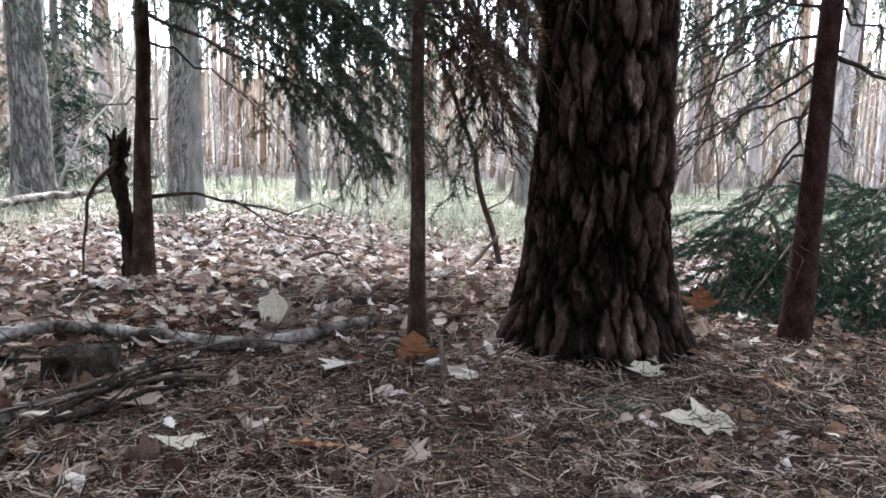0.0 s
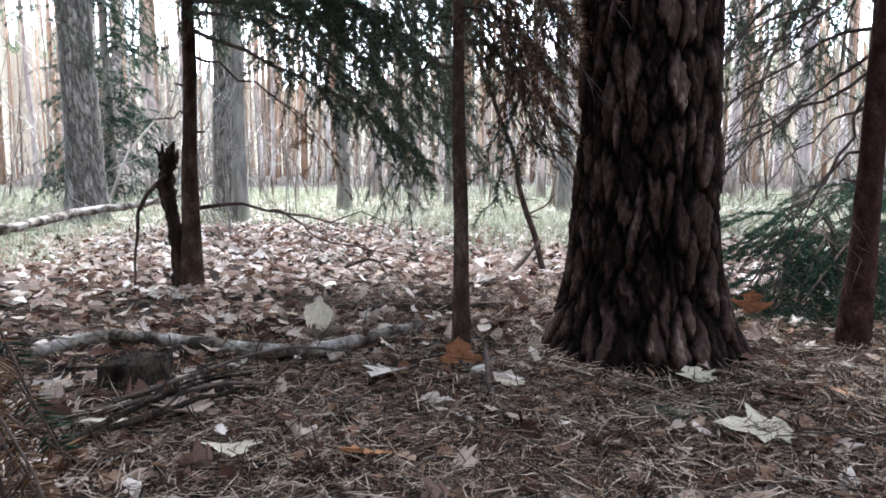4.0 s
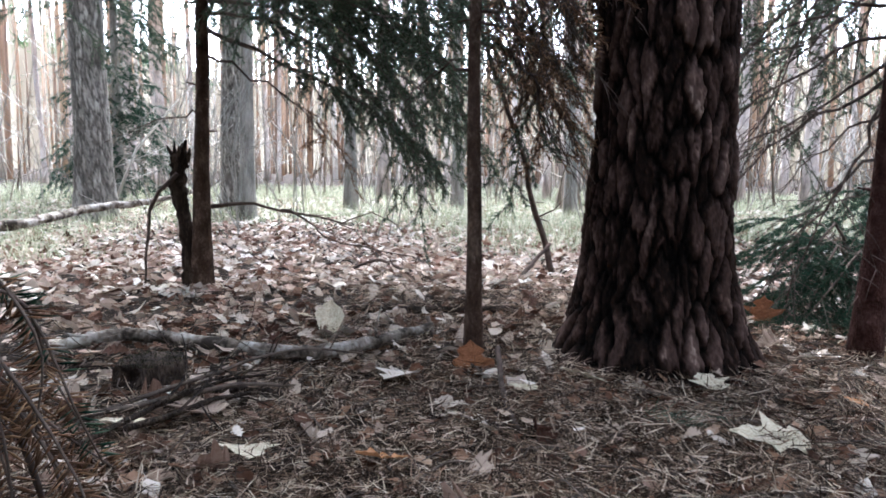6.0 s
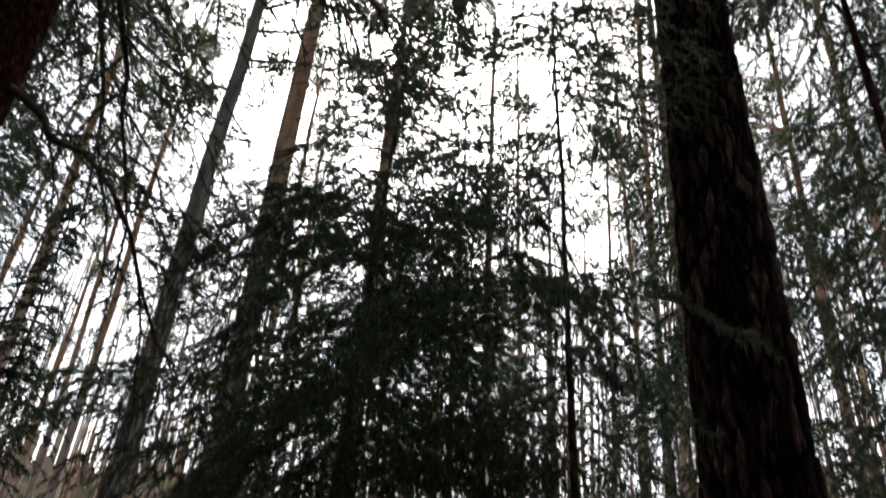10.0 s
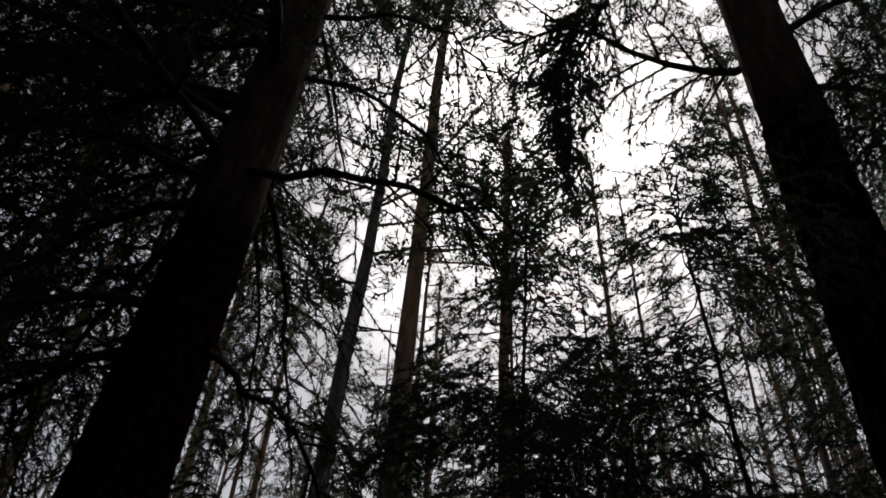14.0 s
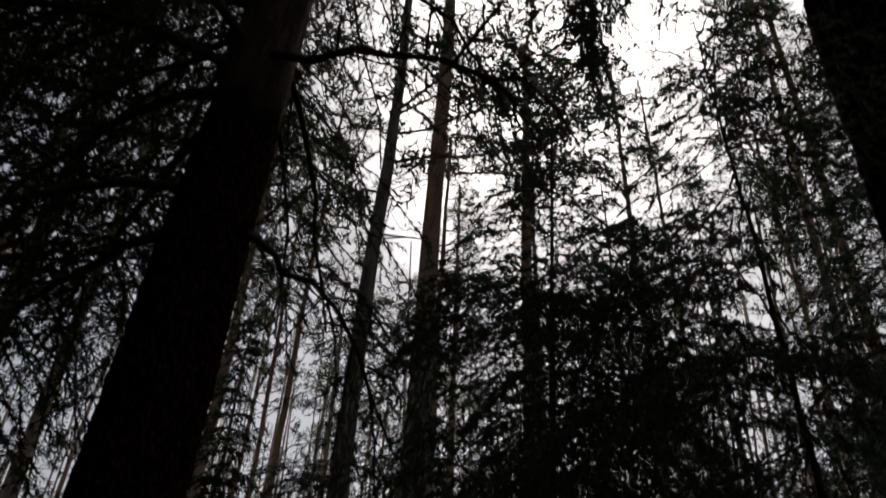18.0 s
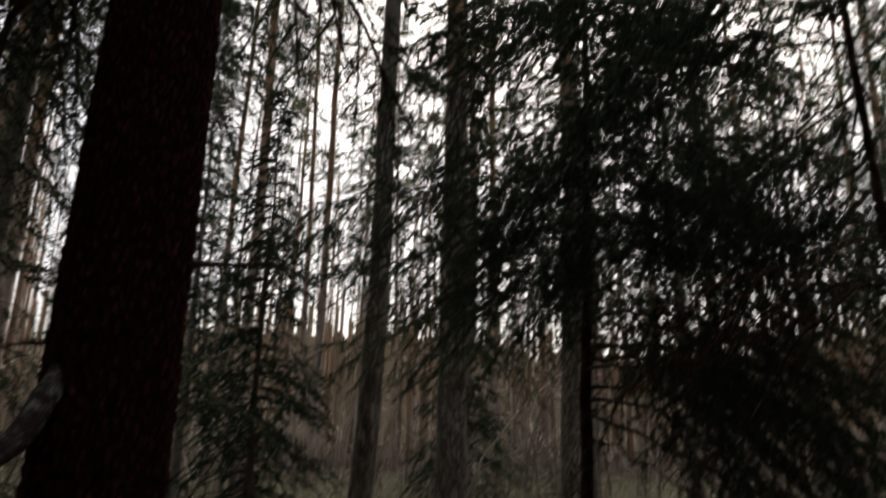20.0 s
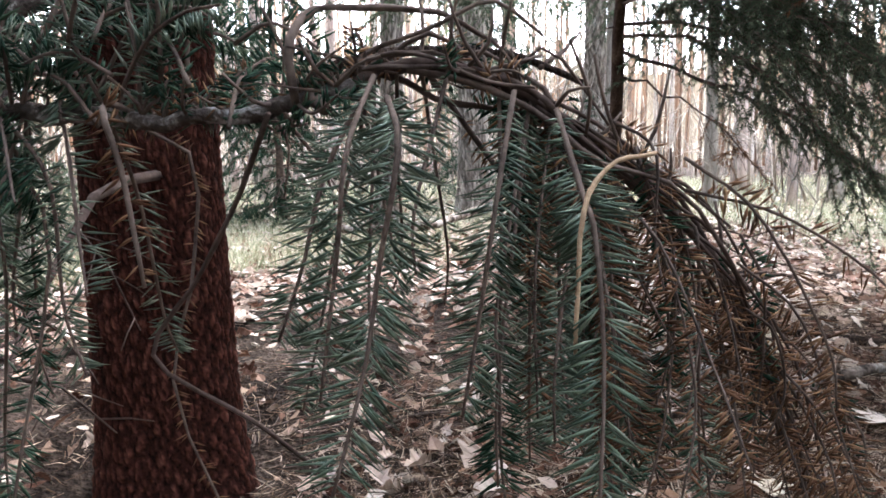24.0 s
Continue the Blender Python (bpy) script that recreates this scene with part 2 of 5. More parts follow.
def part(name, g, mat, parent=None, label="", smooth=True, attr=None):
    """Links a Geo, bmesh or mesh as one object under a thing or a part."""
    if isinstance(g, bmesh.types.BMesh):
        me = bpy.data.meshes.new(name)
        g.to_mesh(me)
        g.free()
        me.materials.append(mat)
        for p in me.polygons:
            p.use_smooth = smooth
    elif isinstance(g, Geo):
        me = g.mesh(name, mat, smooth, attr)
    else:
        me = g
    ob = new(name, me)
    if parent:
        ob.parent = parent
    return tagged(ob, label)


def thing(name, label, category, at=(0, 0, 0), group="", kind=""):
    e = new(name)
    e.location = at
    return tagged(e, label, category, group, kind)


def unit(a):
    a = np.asarray(a, float)
    return a / (np.linalg.norm(a, axis=-1, keepdims=True) + 1e-9)


def spline(pts, n):
    """A smooth curve of n points through the given points."""
    p = np.asarray(pts, float)
    if len(p) < 3:
        return p[0] + (p[-1] - p[0]) * np.linspace(0, 1, n)[:, None]
    q = np.vstack([2 * p[0] - p[1], p, 2 * p[-1] - p[-2]])
    s = np.linspace(0, len(p) - 1 - 1e-6, n)
    i = s.astype(int)
    u = (s - i)[:, None]
    a, b, c, d = q[i], q[i + 1], q[i + 2], q[i + 3]
    return 0.5 * (2 * b + (c - a) * u + (2 * a - 5 * b + 4 * c - d) * u**2 + (3 * b - a - 3 * c + d) * u**3)


def tube(g, pts, radii, sides=6, rough=0.0, rng=None):
    """A tapered tube along the points; closed at both ends."""
    p = np.asarray(pts, float)
    n = len(p)
    r = np.interp(np.linspace(0, 1, n), np.linspace(0, 1, len(radii)), radii)
    t = unit(np.gradient(p, axis=0))
    ref = np.array([0.13, 0.97, 0.21]) if abs(t[0][1]) < 0.8 else np.array([0.97, 0.13, 0.21])
    x = unit(np.cross(t, ref))
    y = np.cross(t, x)
    a = np.linspace(0, 2 * math.pi, sides, endpoint=False)
    rr = r[:, None] * np.ones(sides)
    if rough and rng is not None:
        rr = rr * (1 + rough * rng.standard_normal((n, sides)))
    v = p[:, None] + rr[..., None] * (np.cos(a)[None, :, None] * x[:, None] + np.sin(a)[None, :, None] * y[:, None])
    i, j = np.meshgrid(np.arange(n - 1), np.arange(sides), indexing="ij")
    k = (j + 1) % sides
    f4 = np.stack([i * sides + j, i * sides + k, (i + 1) * sides + k, (i + 1) * sides + j], -1).reshape(-1, 4)
    caps = [[n * sides, (q + 1) % sides, q] for q in range(sides)] + [[n * sides + 1, (n - 1) * sides + q, (n - 1) * sides + (q + 1) % sides] for q in range(sides)]
    g.add(np.vstack([v.reshape(-1, 3), p[:1], p[-1:]]), caps, f4)


def blades(g, start, way, length, width, rng, spike=False):
    """Needles: flat slivers, or closed four-sided spikes where they are seen from near."""
    start, way = np.asarray(start, float), unit(way)
    k = len(start)
    if not k:
        return
    side = unit(np.cross(way, rng.standard_normal((k, 3))))
    length = np.broadcast_to(length, k)[:, None]
    tip = start + way * length
    if not spike:
        v = np.stack([start - side * width / 2, start + side * width / 2, tip], 1)
        g.add(v, np.arange(3 * k).reshape(k, 3))
        return
    up = np.cross(way, side)
    mid = start + way * length * 0.35
    w = width / 2
    v = np.stack([start, mid + side * w, mid + up * w * 0.6, mid - side * w, mid - up * w * 0.6, tip], 1)
    o = (np.arange(k) * 6)[:, None]
    fs = [o + np.array(q) for q in ([0, 2, 1], [0, 3, 2], [0, 4, 3], [0, 1, 4], [5, 1, 2], [5, 2, 3], [5, 3, 4], [5, 4, 1])]
    g.add(v, np.concatenate(fs))


def needle_twigs(g, segs, per_m, length, width, rng, spread=0.75, flat=0.0, spike=False):
    """Needles along straight twig pieces (rows of start and end)."""
    if not len(segs):
        return
    s = np.asarray(segs, float)
    d = s[:, 3:] - s[:, :3]
    ln = np.linalg.norm(d, axis=1)
    n = np.maximum(1, np.round(ln * per_m).astype(int))
    idx = np.repeat(np.arange(len(s)), n)
    u = rng.random(len(idx))[:, None]
    p = s[idx, :3] + d[idx] * u
    t = unit(d[idx])
    o = rng.standard_normal((len(idx), 3))
    o[:, 2] *= 1 - flat
    o = unit(o - (o * t).sum(1, keepdims=True) * t)
    blades(g, p, t * 0.75 + o * spread, length * rng.uniform(0.7, 1.15, len(idx)), width, rng, spike)


def bough(wood, segs, p, r, rng, side_step=0.07, side=0.42, hang=0.5, dead=0.0, sides=5, bare=0.0, fine=True, twig=0.04):
    """A bough along the path p: main stem, side shoots and hanging twigs. Twig pieces that carry needles go to segs. bare: the share of its inner length without shoots."""
    n = len(p)
    s = np.linspace(0, 1, n)
    length = np.linalg.norm(np.diff(p, axis=0), axis=1).sum()
    tube(wood, p, [r, r * 0.6, r * 0.25], sides)
    k = max(3, int(length * (1 - bare) / side_step))
    for i in range(k):
        u = bare + 0.1 * (bare == 0) + (0.9 if bare == 0 else 1 - bare) * (i + rng.random()) / k
        u = min(u, 0.999)
        q = np.array([np.interp(u, s, p[:, c]) for c in range(3)])
        h = p[min(n - 1, int(u * (n - 1)) + 1)] - p[int(u * (n - 1))]
        h = unit(h * [1, 1, 0.5])
        perp = unit(np.array([h[1], -h[0], 0.0]))
        sl = min(length, 1.3) * (0.12 + side * (1 - abs(u - 0.5) * 1.1)) * rng.uniform(0.5, 1.1)
        d = unit(h * rng.uniform(0.4, 0.9) + perp * (1 if i % 2 else -1) * rng.uniform(0.5, 1.0) + np.array([0, 0, rng.uniform(-0.45, 0.15)]))
        e1 = q + d * sl * 0.5
        e2 = e1 + (d + np.array([0, 0, -0.35 - hang * 0.4])) * sl * 0.45
        tube(wood, np.array([q, e1, e2]), [r * 0.3, r * 0.2, r * 0.1], 3)
        live = rng.random() > dead
        if live:
            segs.append([*q, *e1])
            segs.append([*e1, *e2])
        m = max(2, int(sl / twig))
        sv = unit(np.cross(d, [0, 0, 1.0]))
        for c in range(m):
            w = (c + rng.random()) / m
            t0 = q + (e1 - q) * w * 2 if w < 0.5 else e1 + (e2 - e1) * (w * 2 - 1)
            hd = unit(d * rng.uniform(0.5, 0.9) + sv * (1 if c % 2 else -1) * rng.uniform(0.35, 0.8) + np.array([0, 0, -hang * rng.uniform(0.1, 0.9)]) + rng.normal(0, 0.12, 3))
            tl = (0.03 + (0.55 - 0.4 * w) * sl * rng.uniform(0.4, 1.0))
            tm = t0 + hd * tl * 0.55
            t1 = tm + unit(hd + np.array([0, 0, -hang * 0.45])) * tl * 0.45
            if fine:
                tube(wood, np.array([t0, tm, t1]), [max(0.0012, r * 0.12), 0.0011, 0.0007], 3)
            if live and rng.random() > dead * 0.5:
                segs.append([*t0, *tm])
                segs.append([*tm, *t1])
    if dead < 0.5:
        segs.append([*p[-2], *p[-1]])


def spruce_branch(wood, segs, base, az, length, rise, droop, r, rng, side_step=0.07, hang=0.5, sides=5, dead=0.0, fine=True, twig=0.04):
    """A sagging bough that leaves the trunk at base towards az."""
    h = np.array([math.sin(az), math.cos(az), 0.0])
    s = np.linspace(0, 1, 8)
    wob = np.cumsum(rng.normal(0, 0.02 * length, (8, 3)), 0)
    p = base + h * (s * length)[:, None] + np.array([0, 0, 1.0]) * (rise * s - droop * s**2)[:, None] * length + (wob - wob[0]) * [1, 1, 0.6]
    bough(wood, segs, p, r, rng, side_step, 0.42, hang, dead, sides, 0.0, fine, twig)


def sag(base, z, az, length, rise, drop, r, dead, hang=1.0, step=0.05, bare=0.25):
    """A bough row for spruce(): leaves the trunk at height z towards az (degrees), rises and then sags."""
    h = np.array([math.sin(radians(az)), math.cos(radians(az)), 0.0]) * length
    return [np.array([base[0], base[1], z]) + h * q + [0, 0, rise * q - drop * q * q] for q in (0, 0.25, 0.5, 0.75, 1)], r, dead, hang, step, bare


def trunk_path(base, lean, height, rng, wander=0.01, n=24):
    z = np.linspace(-0.12, height, n)
    w = np.cumsum(rng.normal(0, wander, (n, 2)), 0)
    w -= w[0]
    return np.stack([base[0] + lean[0] * z + w[:, 0], base[1] + lean[1] * z + w[:, 1], z], 1)


def on_path(p, z):
    return np.array([np.interp(z, p[:, 2], p[:, 0]), np.interp(z, p[:, 2], p[:, 1]), z])


def flared(g, p, r0, r1, flare, sides, rng, rough=0.03, top=0.6):
    """A trunk along p with a flared foot and slow taper."""
    z = p[:, 2]
    s = np.clip(z / z[-1], 0, 1)
    r = r0 + (r1 - r0) * s**top + flare * np.exp(-np.clip(z, 0, None) / (2.2 * r0 + 0.03))
    tube(g, p, list(r), sides, rough, rng)


def spruce(name, label, base, lean, height, r0, live_from, dead_from, reach, rng, bark=BARK_SAPLING, step=0.16, density=520, nl=0.016, nw=0.0023,
           fill=1.0, avoid=None, needles=NEEDLE, flare=0.015, hang=0.5, sides=14, group="", brown=0.0, trunk=None, lower=None, fine=True, twig=0.04):
    """A spruce: trunk, dead lower boughs, and live boughs each as a part of its own with its needles."""
    t = thing(name, label, "tree", (base[0], base[1], 0), group)
    off = np.array([base[0], base[1], 0.0])
    p = trunk_path((0, 0), lean, height, rng, 0.0014 * height ** 0.5)
    if trunk is None:
        g = Geo()
        flared(g, p, r0, r0 * 0.12, flare, sides, rng, 0.035)
        for _ in range(int(height * 9)):
            zk, ak = rng.uniform(0.1, height * 0.8), rng.uniform(0, 6.283)
            k0 = on_path(p, zk)
            d0 = np.array([math.sin(ak), math.cos(ak), rng.uniform(-0.3, 0.3)])
            tube(g, np.array([k0, k0 + d0 * (r0 + rng.uniform(0.004, 0.03))]), [r0 * 0.16, r0 * 0.06], 4)
        part("trunk", g, bark, t)
    else:
        trunk(t, p)
    for path, rad0, dead0, hang0, step0, bare0 in lower or ():
        wood, segs = Geo(), []
        bough(wood, segs, spline(np.array(path) - off, 10) + rng.normal(0, 0.008, (10, 3)), rad0, rng, step0, 0.42, hang0, dead0, 6, bare0, True, twig * 0.9)
        b = part("bough" if dead0 < 0.5 else "dead_bough", wood, TWIG if dead0 < 0.5 else DEADTWIG, t)
        if segs:
            ng = Geo()
            needle_twigs(ng, segs, density * 0.9, nl, nw, rng)
            part("needles", ng, needles if dead0 < 0.5 else NEEDLE_BROWN, b)
    z = dead_from
    i = 0
    while z < height - 0.1:
        for _ in range(rng.integers(2, 5)):
            az = rng.uniform(0, 2 * math.pi)
            if avoid is not None and avoid(az, z):
                continue
            live = z > live_from
            f = 1 - max(0, (z - live_from) / (height - live_from + 0.01))
            ln = reach * (0.25 + 0.75 * f) * rng.uniform(0.65, 1.1) if live else reach * rng.uniform(0.25, 0.6)
            wood, segs = Geo(), []
            spruce_branch(wood, segs, on_path(p, z + rng.uniform(-0.03, 0.03)), az, ln, rng.uniform(-0.05, 0.25) if live else rng.uniform(-0.4, 0.1), rng.uniform(0.25, 0.6),
                          max(0.004, r0 * 0.16 * (ln / reach)), rng, 0.075 / fill, hang, 5, 0.05 if live else 0.9, fine and z < 1.6, twig)
            b = part("bough" if live else "dead_bough", wood, TWIG if live else DEADTWIG, t)
            if segs:
                ng = Geo()
                needle_twigs(ng, segs, density, nl, nw * (1.2 if z > 1.7 else 1.0), rng)
                part("needles", ng, NEEDLE_BROWN if rng.random() < brown or not live else needles, b)
        z += step * rng.uniform(0.7, 1.3)
        i += 1
    return t, p


# ---- ground ----
def ground_z(x, y):
    """Height of the forest floor: nearly level, with soft humps."""
    x, y = np.asarray(x, float), np.asarray(y, float)
    return 0.012 * np.sin(3.1 * x + 1.3) * np.cos(2.7 * y) + 0.006 * np.sin(9 * x - 2 * y) * np.sin(8 * y + x) + 0.03 * np.sin(0.6 * x + 0.5) * np.sin(0.5 * y) * np.clip((np.hypot(x, y) - 2) / 4, 0, 1) - 0.1 * np.exp(-((x + 1.4) ** 2 + (y - 0.63) ** 2) / 0.12)


rg = np.random.default_rng(3)
rad = np.concatenate([np.linspace(0, 4, 90), np.geomspace(4.1, 600, 70)])
ang = np.linspace(0, 2 * math.pi, 160, endpoint=False)
RR, AA = np.meshgrid(rad[1:], ang, indexing="ij")
gx, gy = RR * np.sin(AA), RR * np.cos(AA) + 1.2
gv = np.stack([gx, gy, ground_z(gx, gy) * np.clip(40 / RR, 0, 1)], -1).reshape(-1, 3)
nr, na = RR.shape
ii, jj = np.meshgrid(np.arange(nr - 1), np.arange(na), indexing="ij")
kk = (jj + 1) % na
gf = np.stack([ii * na + jj, (ii + 1) * na + jj, (ii + 1) * na + kk, ii * na + kk], -1).reshape(-1, 4)
gg = Geo()
gg.add(np.vstack([gv, [[0, 1.2, float(ground_z(0, 1.2))]]]), [[len(gv), q, (q + 1) % na] for q in range(na)], gf)
ground = tagged(part("ground", gg, SOIL), "brown forest floor of soil, needles and rotted leaves", "ground", kind="structure")

# ---- backdrop: ring that glows as the pale misty distance ----
bm_ = bpy.data.materials.new("glowing_mist_ring")
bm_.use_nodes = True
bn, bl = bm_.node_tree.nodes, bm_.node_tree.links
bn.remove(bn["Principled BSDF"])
# Emission gives the ring its hazy daylight; no lamp stands there.
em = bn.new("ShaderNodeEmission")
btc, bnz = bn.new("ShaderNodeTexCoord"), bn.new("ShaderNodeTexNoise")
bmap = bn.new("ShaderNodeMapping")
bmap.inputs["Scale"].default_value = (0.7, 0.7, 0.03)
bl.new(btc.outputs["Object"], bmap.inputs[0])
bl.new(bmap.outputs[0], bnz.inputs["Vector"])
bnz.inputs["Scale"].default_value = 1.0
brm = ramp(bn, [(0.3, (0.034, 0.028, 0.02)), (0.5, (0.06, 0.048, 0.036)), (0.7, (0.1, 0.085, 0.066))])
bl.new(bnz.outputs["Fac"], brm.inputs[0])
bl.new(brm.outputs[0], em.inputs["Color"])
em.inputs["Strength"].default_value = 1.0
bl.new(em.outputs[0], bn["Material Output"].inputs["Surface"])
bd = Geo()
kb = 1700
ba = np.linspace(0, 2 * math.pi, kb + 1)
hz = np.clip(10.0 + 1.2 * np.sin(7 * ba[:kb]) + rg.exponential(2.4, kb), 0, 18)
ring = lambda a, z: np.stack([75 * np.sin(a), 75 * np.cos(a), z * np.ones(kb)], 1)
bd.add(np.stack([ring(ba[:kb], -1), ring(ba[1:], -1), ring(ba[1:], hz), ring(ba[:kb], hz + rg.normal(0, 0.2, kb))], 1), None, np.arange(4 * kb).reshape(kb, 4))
tagged(part("backdrop", bd, bm_), "glowing ring painted as pale misty distance behind the woods", "backdrop", kind="structure")


# ---- the big pine with plated bark ----
def plates(U, V, rng, nu, nv, squash):
    """Distance to the nearest plate border, and a random tone for each plate, on a wrapped sheet of jittered cells."""
    ju, jv, tone = rng.uniform(-0.45, 0.45, (nv, nu)), rng.uniform(-0.48, 0.48, (nv, nu)), rng.random((nv, nu))
    d1, d2, tn = np.full(U.shape, 9.0), np.full(U.shape, 9.0), np.zeros(U.shape)
    fu, fv = np.floor(U).astype(int), np.floor(V).astype(int)
    for du in (-2, -1, 0, 1):
        for dv in (-1, 0, 1):
            cu, cv = fu + du, fv + dv
            a, b = np.clip(cv, 0, nv - 1), cu % nu
            d = np.hypot(U - (cu + 0.5 + ju[a, b] + 0.5 * (cv % 2)), (V - (cv + 0.5 + jv[a, b])) * squash)
            near = d < d1
            d2 = np.where(near, d1, np.minimum(d2, d))
            tn = np.where(near, tone[a, b], tn)
            d1 = np.where(near, d, d1)
    return d2 - d1, tn


def plated_trunk(p, r_of_z, sides, rng, cell, groove, width=0.3, chip=0.28, grain=0.05, squash=0.8):
    """A trunk surface broken into raised bark plates of two sizes with furrows between. The stored tone mixes plate
    colour with shade painted into the furrows.
    """
    z = p[:, 2]
    A, Z = np.meshgrid(np.linspace(0, 2 * math.pi, sides, endpoint=False), z)
    r = r_of_z(Z, A)
    nu, nv = int(2 * math.pi * float(np.median(r)) / cell[0]), int((z[-1] - z[0]) / cell[1]) + 3
    w = np.sin(Z * 5 + 2 * np.sin(A * 2)) * 0.3 + np.sin(Z * 23 + A * 5) * 0.16 + (np.sin(Z * 61 - A * 11) * 0.09 + np.sin(Z * 140 + A * 31) * 0.05) * chip * 3
    w2 = 0.3 * np.sin(A * 7 + Z * 3) + 0.2 * np.sin(A * 19 - Z * 8) + 0.1 * np.sin(A * 53 + Z * 40)
    U, V = A / (2 * math.pi) * nu + w, (Z - z[0]) / cell[1] + 1 + w2
    e1, t1 = plates(U, V, rng, nu, nv, squash)
    e2, t2 = plates(U * 3 + w, V * 3.4 + w2, rng, nu * 3, int(nv * 3.4) + 2, 1.0)
    e1, e2 = np.clip(e1 / width, 0, 1), np.clip(e2 / 0.4, 0, 1)
    r = r + groove * (e1**0.55 * (0.5 + 0.5 * t1) - 0.6) + groove * chip * e1 * (t2 * e2**0.5 - 0.4) + groove * grain * rng.standard_normal(A.shape)
    v = np.stack([np.interp(Z, z, p[:, 0]) + r * np.sin(A), np.interp(Z, z, p[:, 1]) + r * np.cos(A), Z], -1)
    n = len(z)
    i, j = np.meshgrid(np.arange(n - 1), np.arange(sides), indexing="ij")
    k = (j + 1) % sides
    f4 = np.stack([i * sides + j, (i + 1) * sides + j, (i + 1) * sides + k, i * sides + k], -1).reshape(-1, 4)
    g = Geo()
    # Random tone per plate, sunk towards the borders to shade the furrows in colour.
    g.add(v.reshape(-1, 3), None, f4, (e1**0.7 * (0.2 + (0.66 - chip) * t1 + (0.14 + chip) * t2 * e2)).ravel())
    return g


PINE = (0.382, 1.678)
rp = np.random.default_rng(11)
pine = thing("pine_tree", "thick old pine with dark deeply plated bark", "tree", (PINE[0], PINE[1], 0))
zlow = np.linspace(-0.08, 3.4, 460)
plow = np.stack([0.004 * zlow, 0 * zlow, zlow], 1)


def pine_radius(Z, A):
    roots = 1 + 0.35 * np.cos(3 * A + 0.7) + 0.25 * np.cos(5 * A + 2.0)
    return 0.158 - 0.012 * np.clip(Z, 0, 3) + (0.05 + 0.028 * roots) * np.exp(-np.clip(Z, 0, None) / 0.13) + 0.02 * np.exp(-np.clip(Z, 0, None) / 0.5)


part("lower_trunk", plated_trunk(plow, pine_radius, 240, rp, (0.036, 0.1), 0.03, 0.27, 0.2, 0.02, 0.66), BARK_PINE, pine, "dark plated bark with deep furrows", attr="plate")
gu = Geo()
zu = np.linspace(3.38, 17, 40)
tube(gu, np.stack([0.004 * zu + 0.02 * np.sin(zu * 0.4), 0.02 * np.sin(zu * 0.3), zu], 1), [0.128, 0.11, 0.05], 24, 0.02, rp)
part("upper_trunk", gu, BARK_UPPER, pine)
PINE_LIMBS = [
    ([(0.38, 1.68, 3.95), (0.26, 1.85, 4.1), (-0.09, 1.67, 4.14), (-0.43, 1.45, 4.3), (-0.8, 1.5, 4.35)], 0.026, 0.3),
    ([(0.38, 1.68, 5.6), (0.0, 2.1, 6.0), (-0.45, 2.45, 5.85), (-0.75, 2.65, 5.3), (-0.83, 2.7, 4.6)], 0.028, 0.0),
    ([(-0.4, 2.42, 5.9), (-0.6, 2.4, 5.7), (-0.72, 2.4, 5.2), (-0.74, 2.4, 4.6)], 0.014, 0.0),
    ([(-0.3, 2.35, 5.95), (-0.45, 2.2, 5.7), (-0.55, 2.15, 5.2), (-0.56, 2.15, 4.7)], 0.014, 0.0),
    ([(-0.2, 2.2, 6.0), (-0.4, 2.3, 5.6), (-0.62, 2.35, 5.0), (-0.68, 2.35, 4.4)], 0.014, 0.0),
    ([(0.38, 1.68, 4.4), (0.8, 1.9, 4.7), (1.3, 2.1, 4.8)], 0.022, 0.1),
    ([(0.38, 1.68, 4.0), (0.9, 1.7, 4.2), (1.5, 1.9, 3.9)], 0.022, 0.0),
    ([(0.38, 1.68, 3.7), (0.9, 2.0, 3.8), (1.4, 2.4, 3.4)], 0.02, 0.0),
    ([(0.38, 1.68, 5.2), (0.5, 1.2, 5.6), (0.6, 0.4, 5.8)], 0.022, 0.2),
    ([(0.38, 1.68, 5.9), (-0.1, 1.2, 6.4), (-0.7, 0.7, 6.6)], 0.024, 0.2),
    ([(0.38, 1.68, 6.6), (0.3, 2.6, 7.2), (0.1, 3.4, 7.4)], 0.024, 0.2),
]
for path, rad0, dead0 in PINE_LIMBS:
    w, sg = Geo(), []
    bough(w, sg, spline(np.array(path) - [PINE[0], PINE[1], 0], 10), rad0, rp, 0.07, 0.42, 0.9, dead0, 6, 0.15)
    b = part("limb", w, TWIG, pine)
    ng = Geo()
    needle_twigs(ng, sg, 420, 0.03, 0.0052, rp)
    part("needles", ng, NEEDLE_DUSK, b)

# ---- young spruces close by ----
r1 = np.random.default_rng(21)
ST_AT = (-1.075, 2.455)
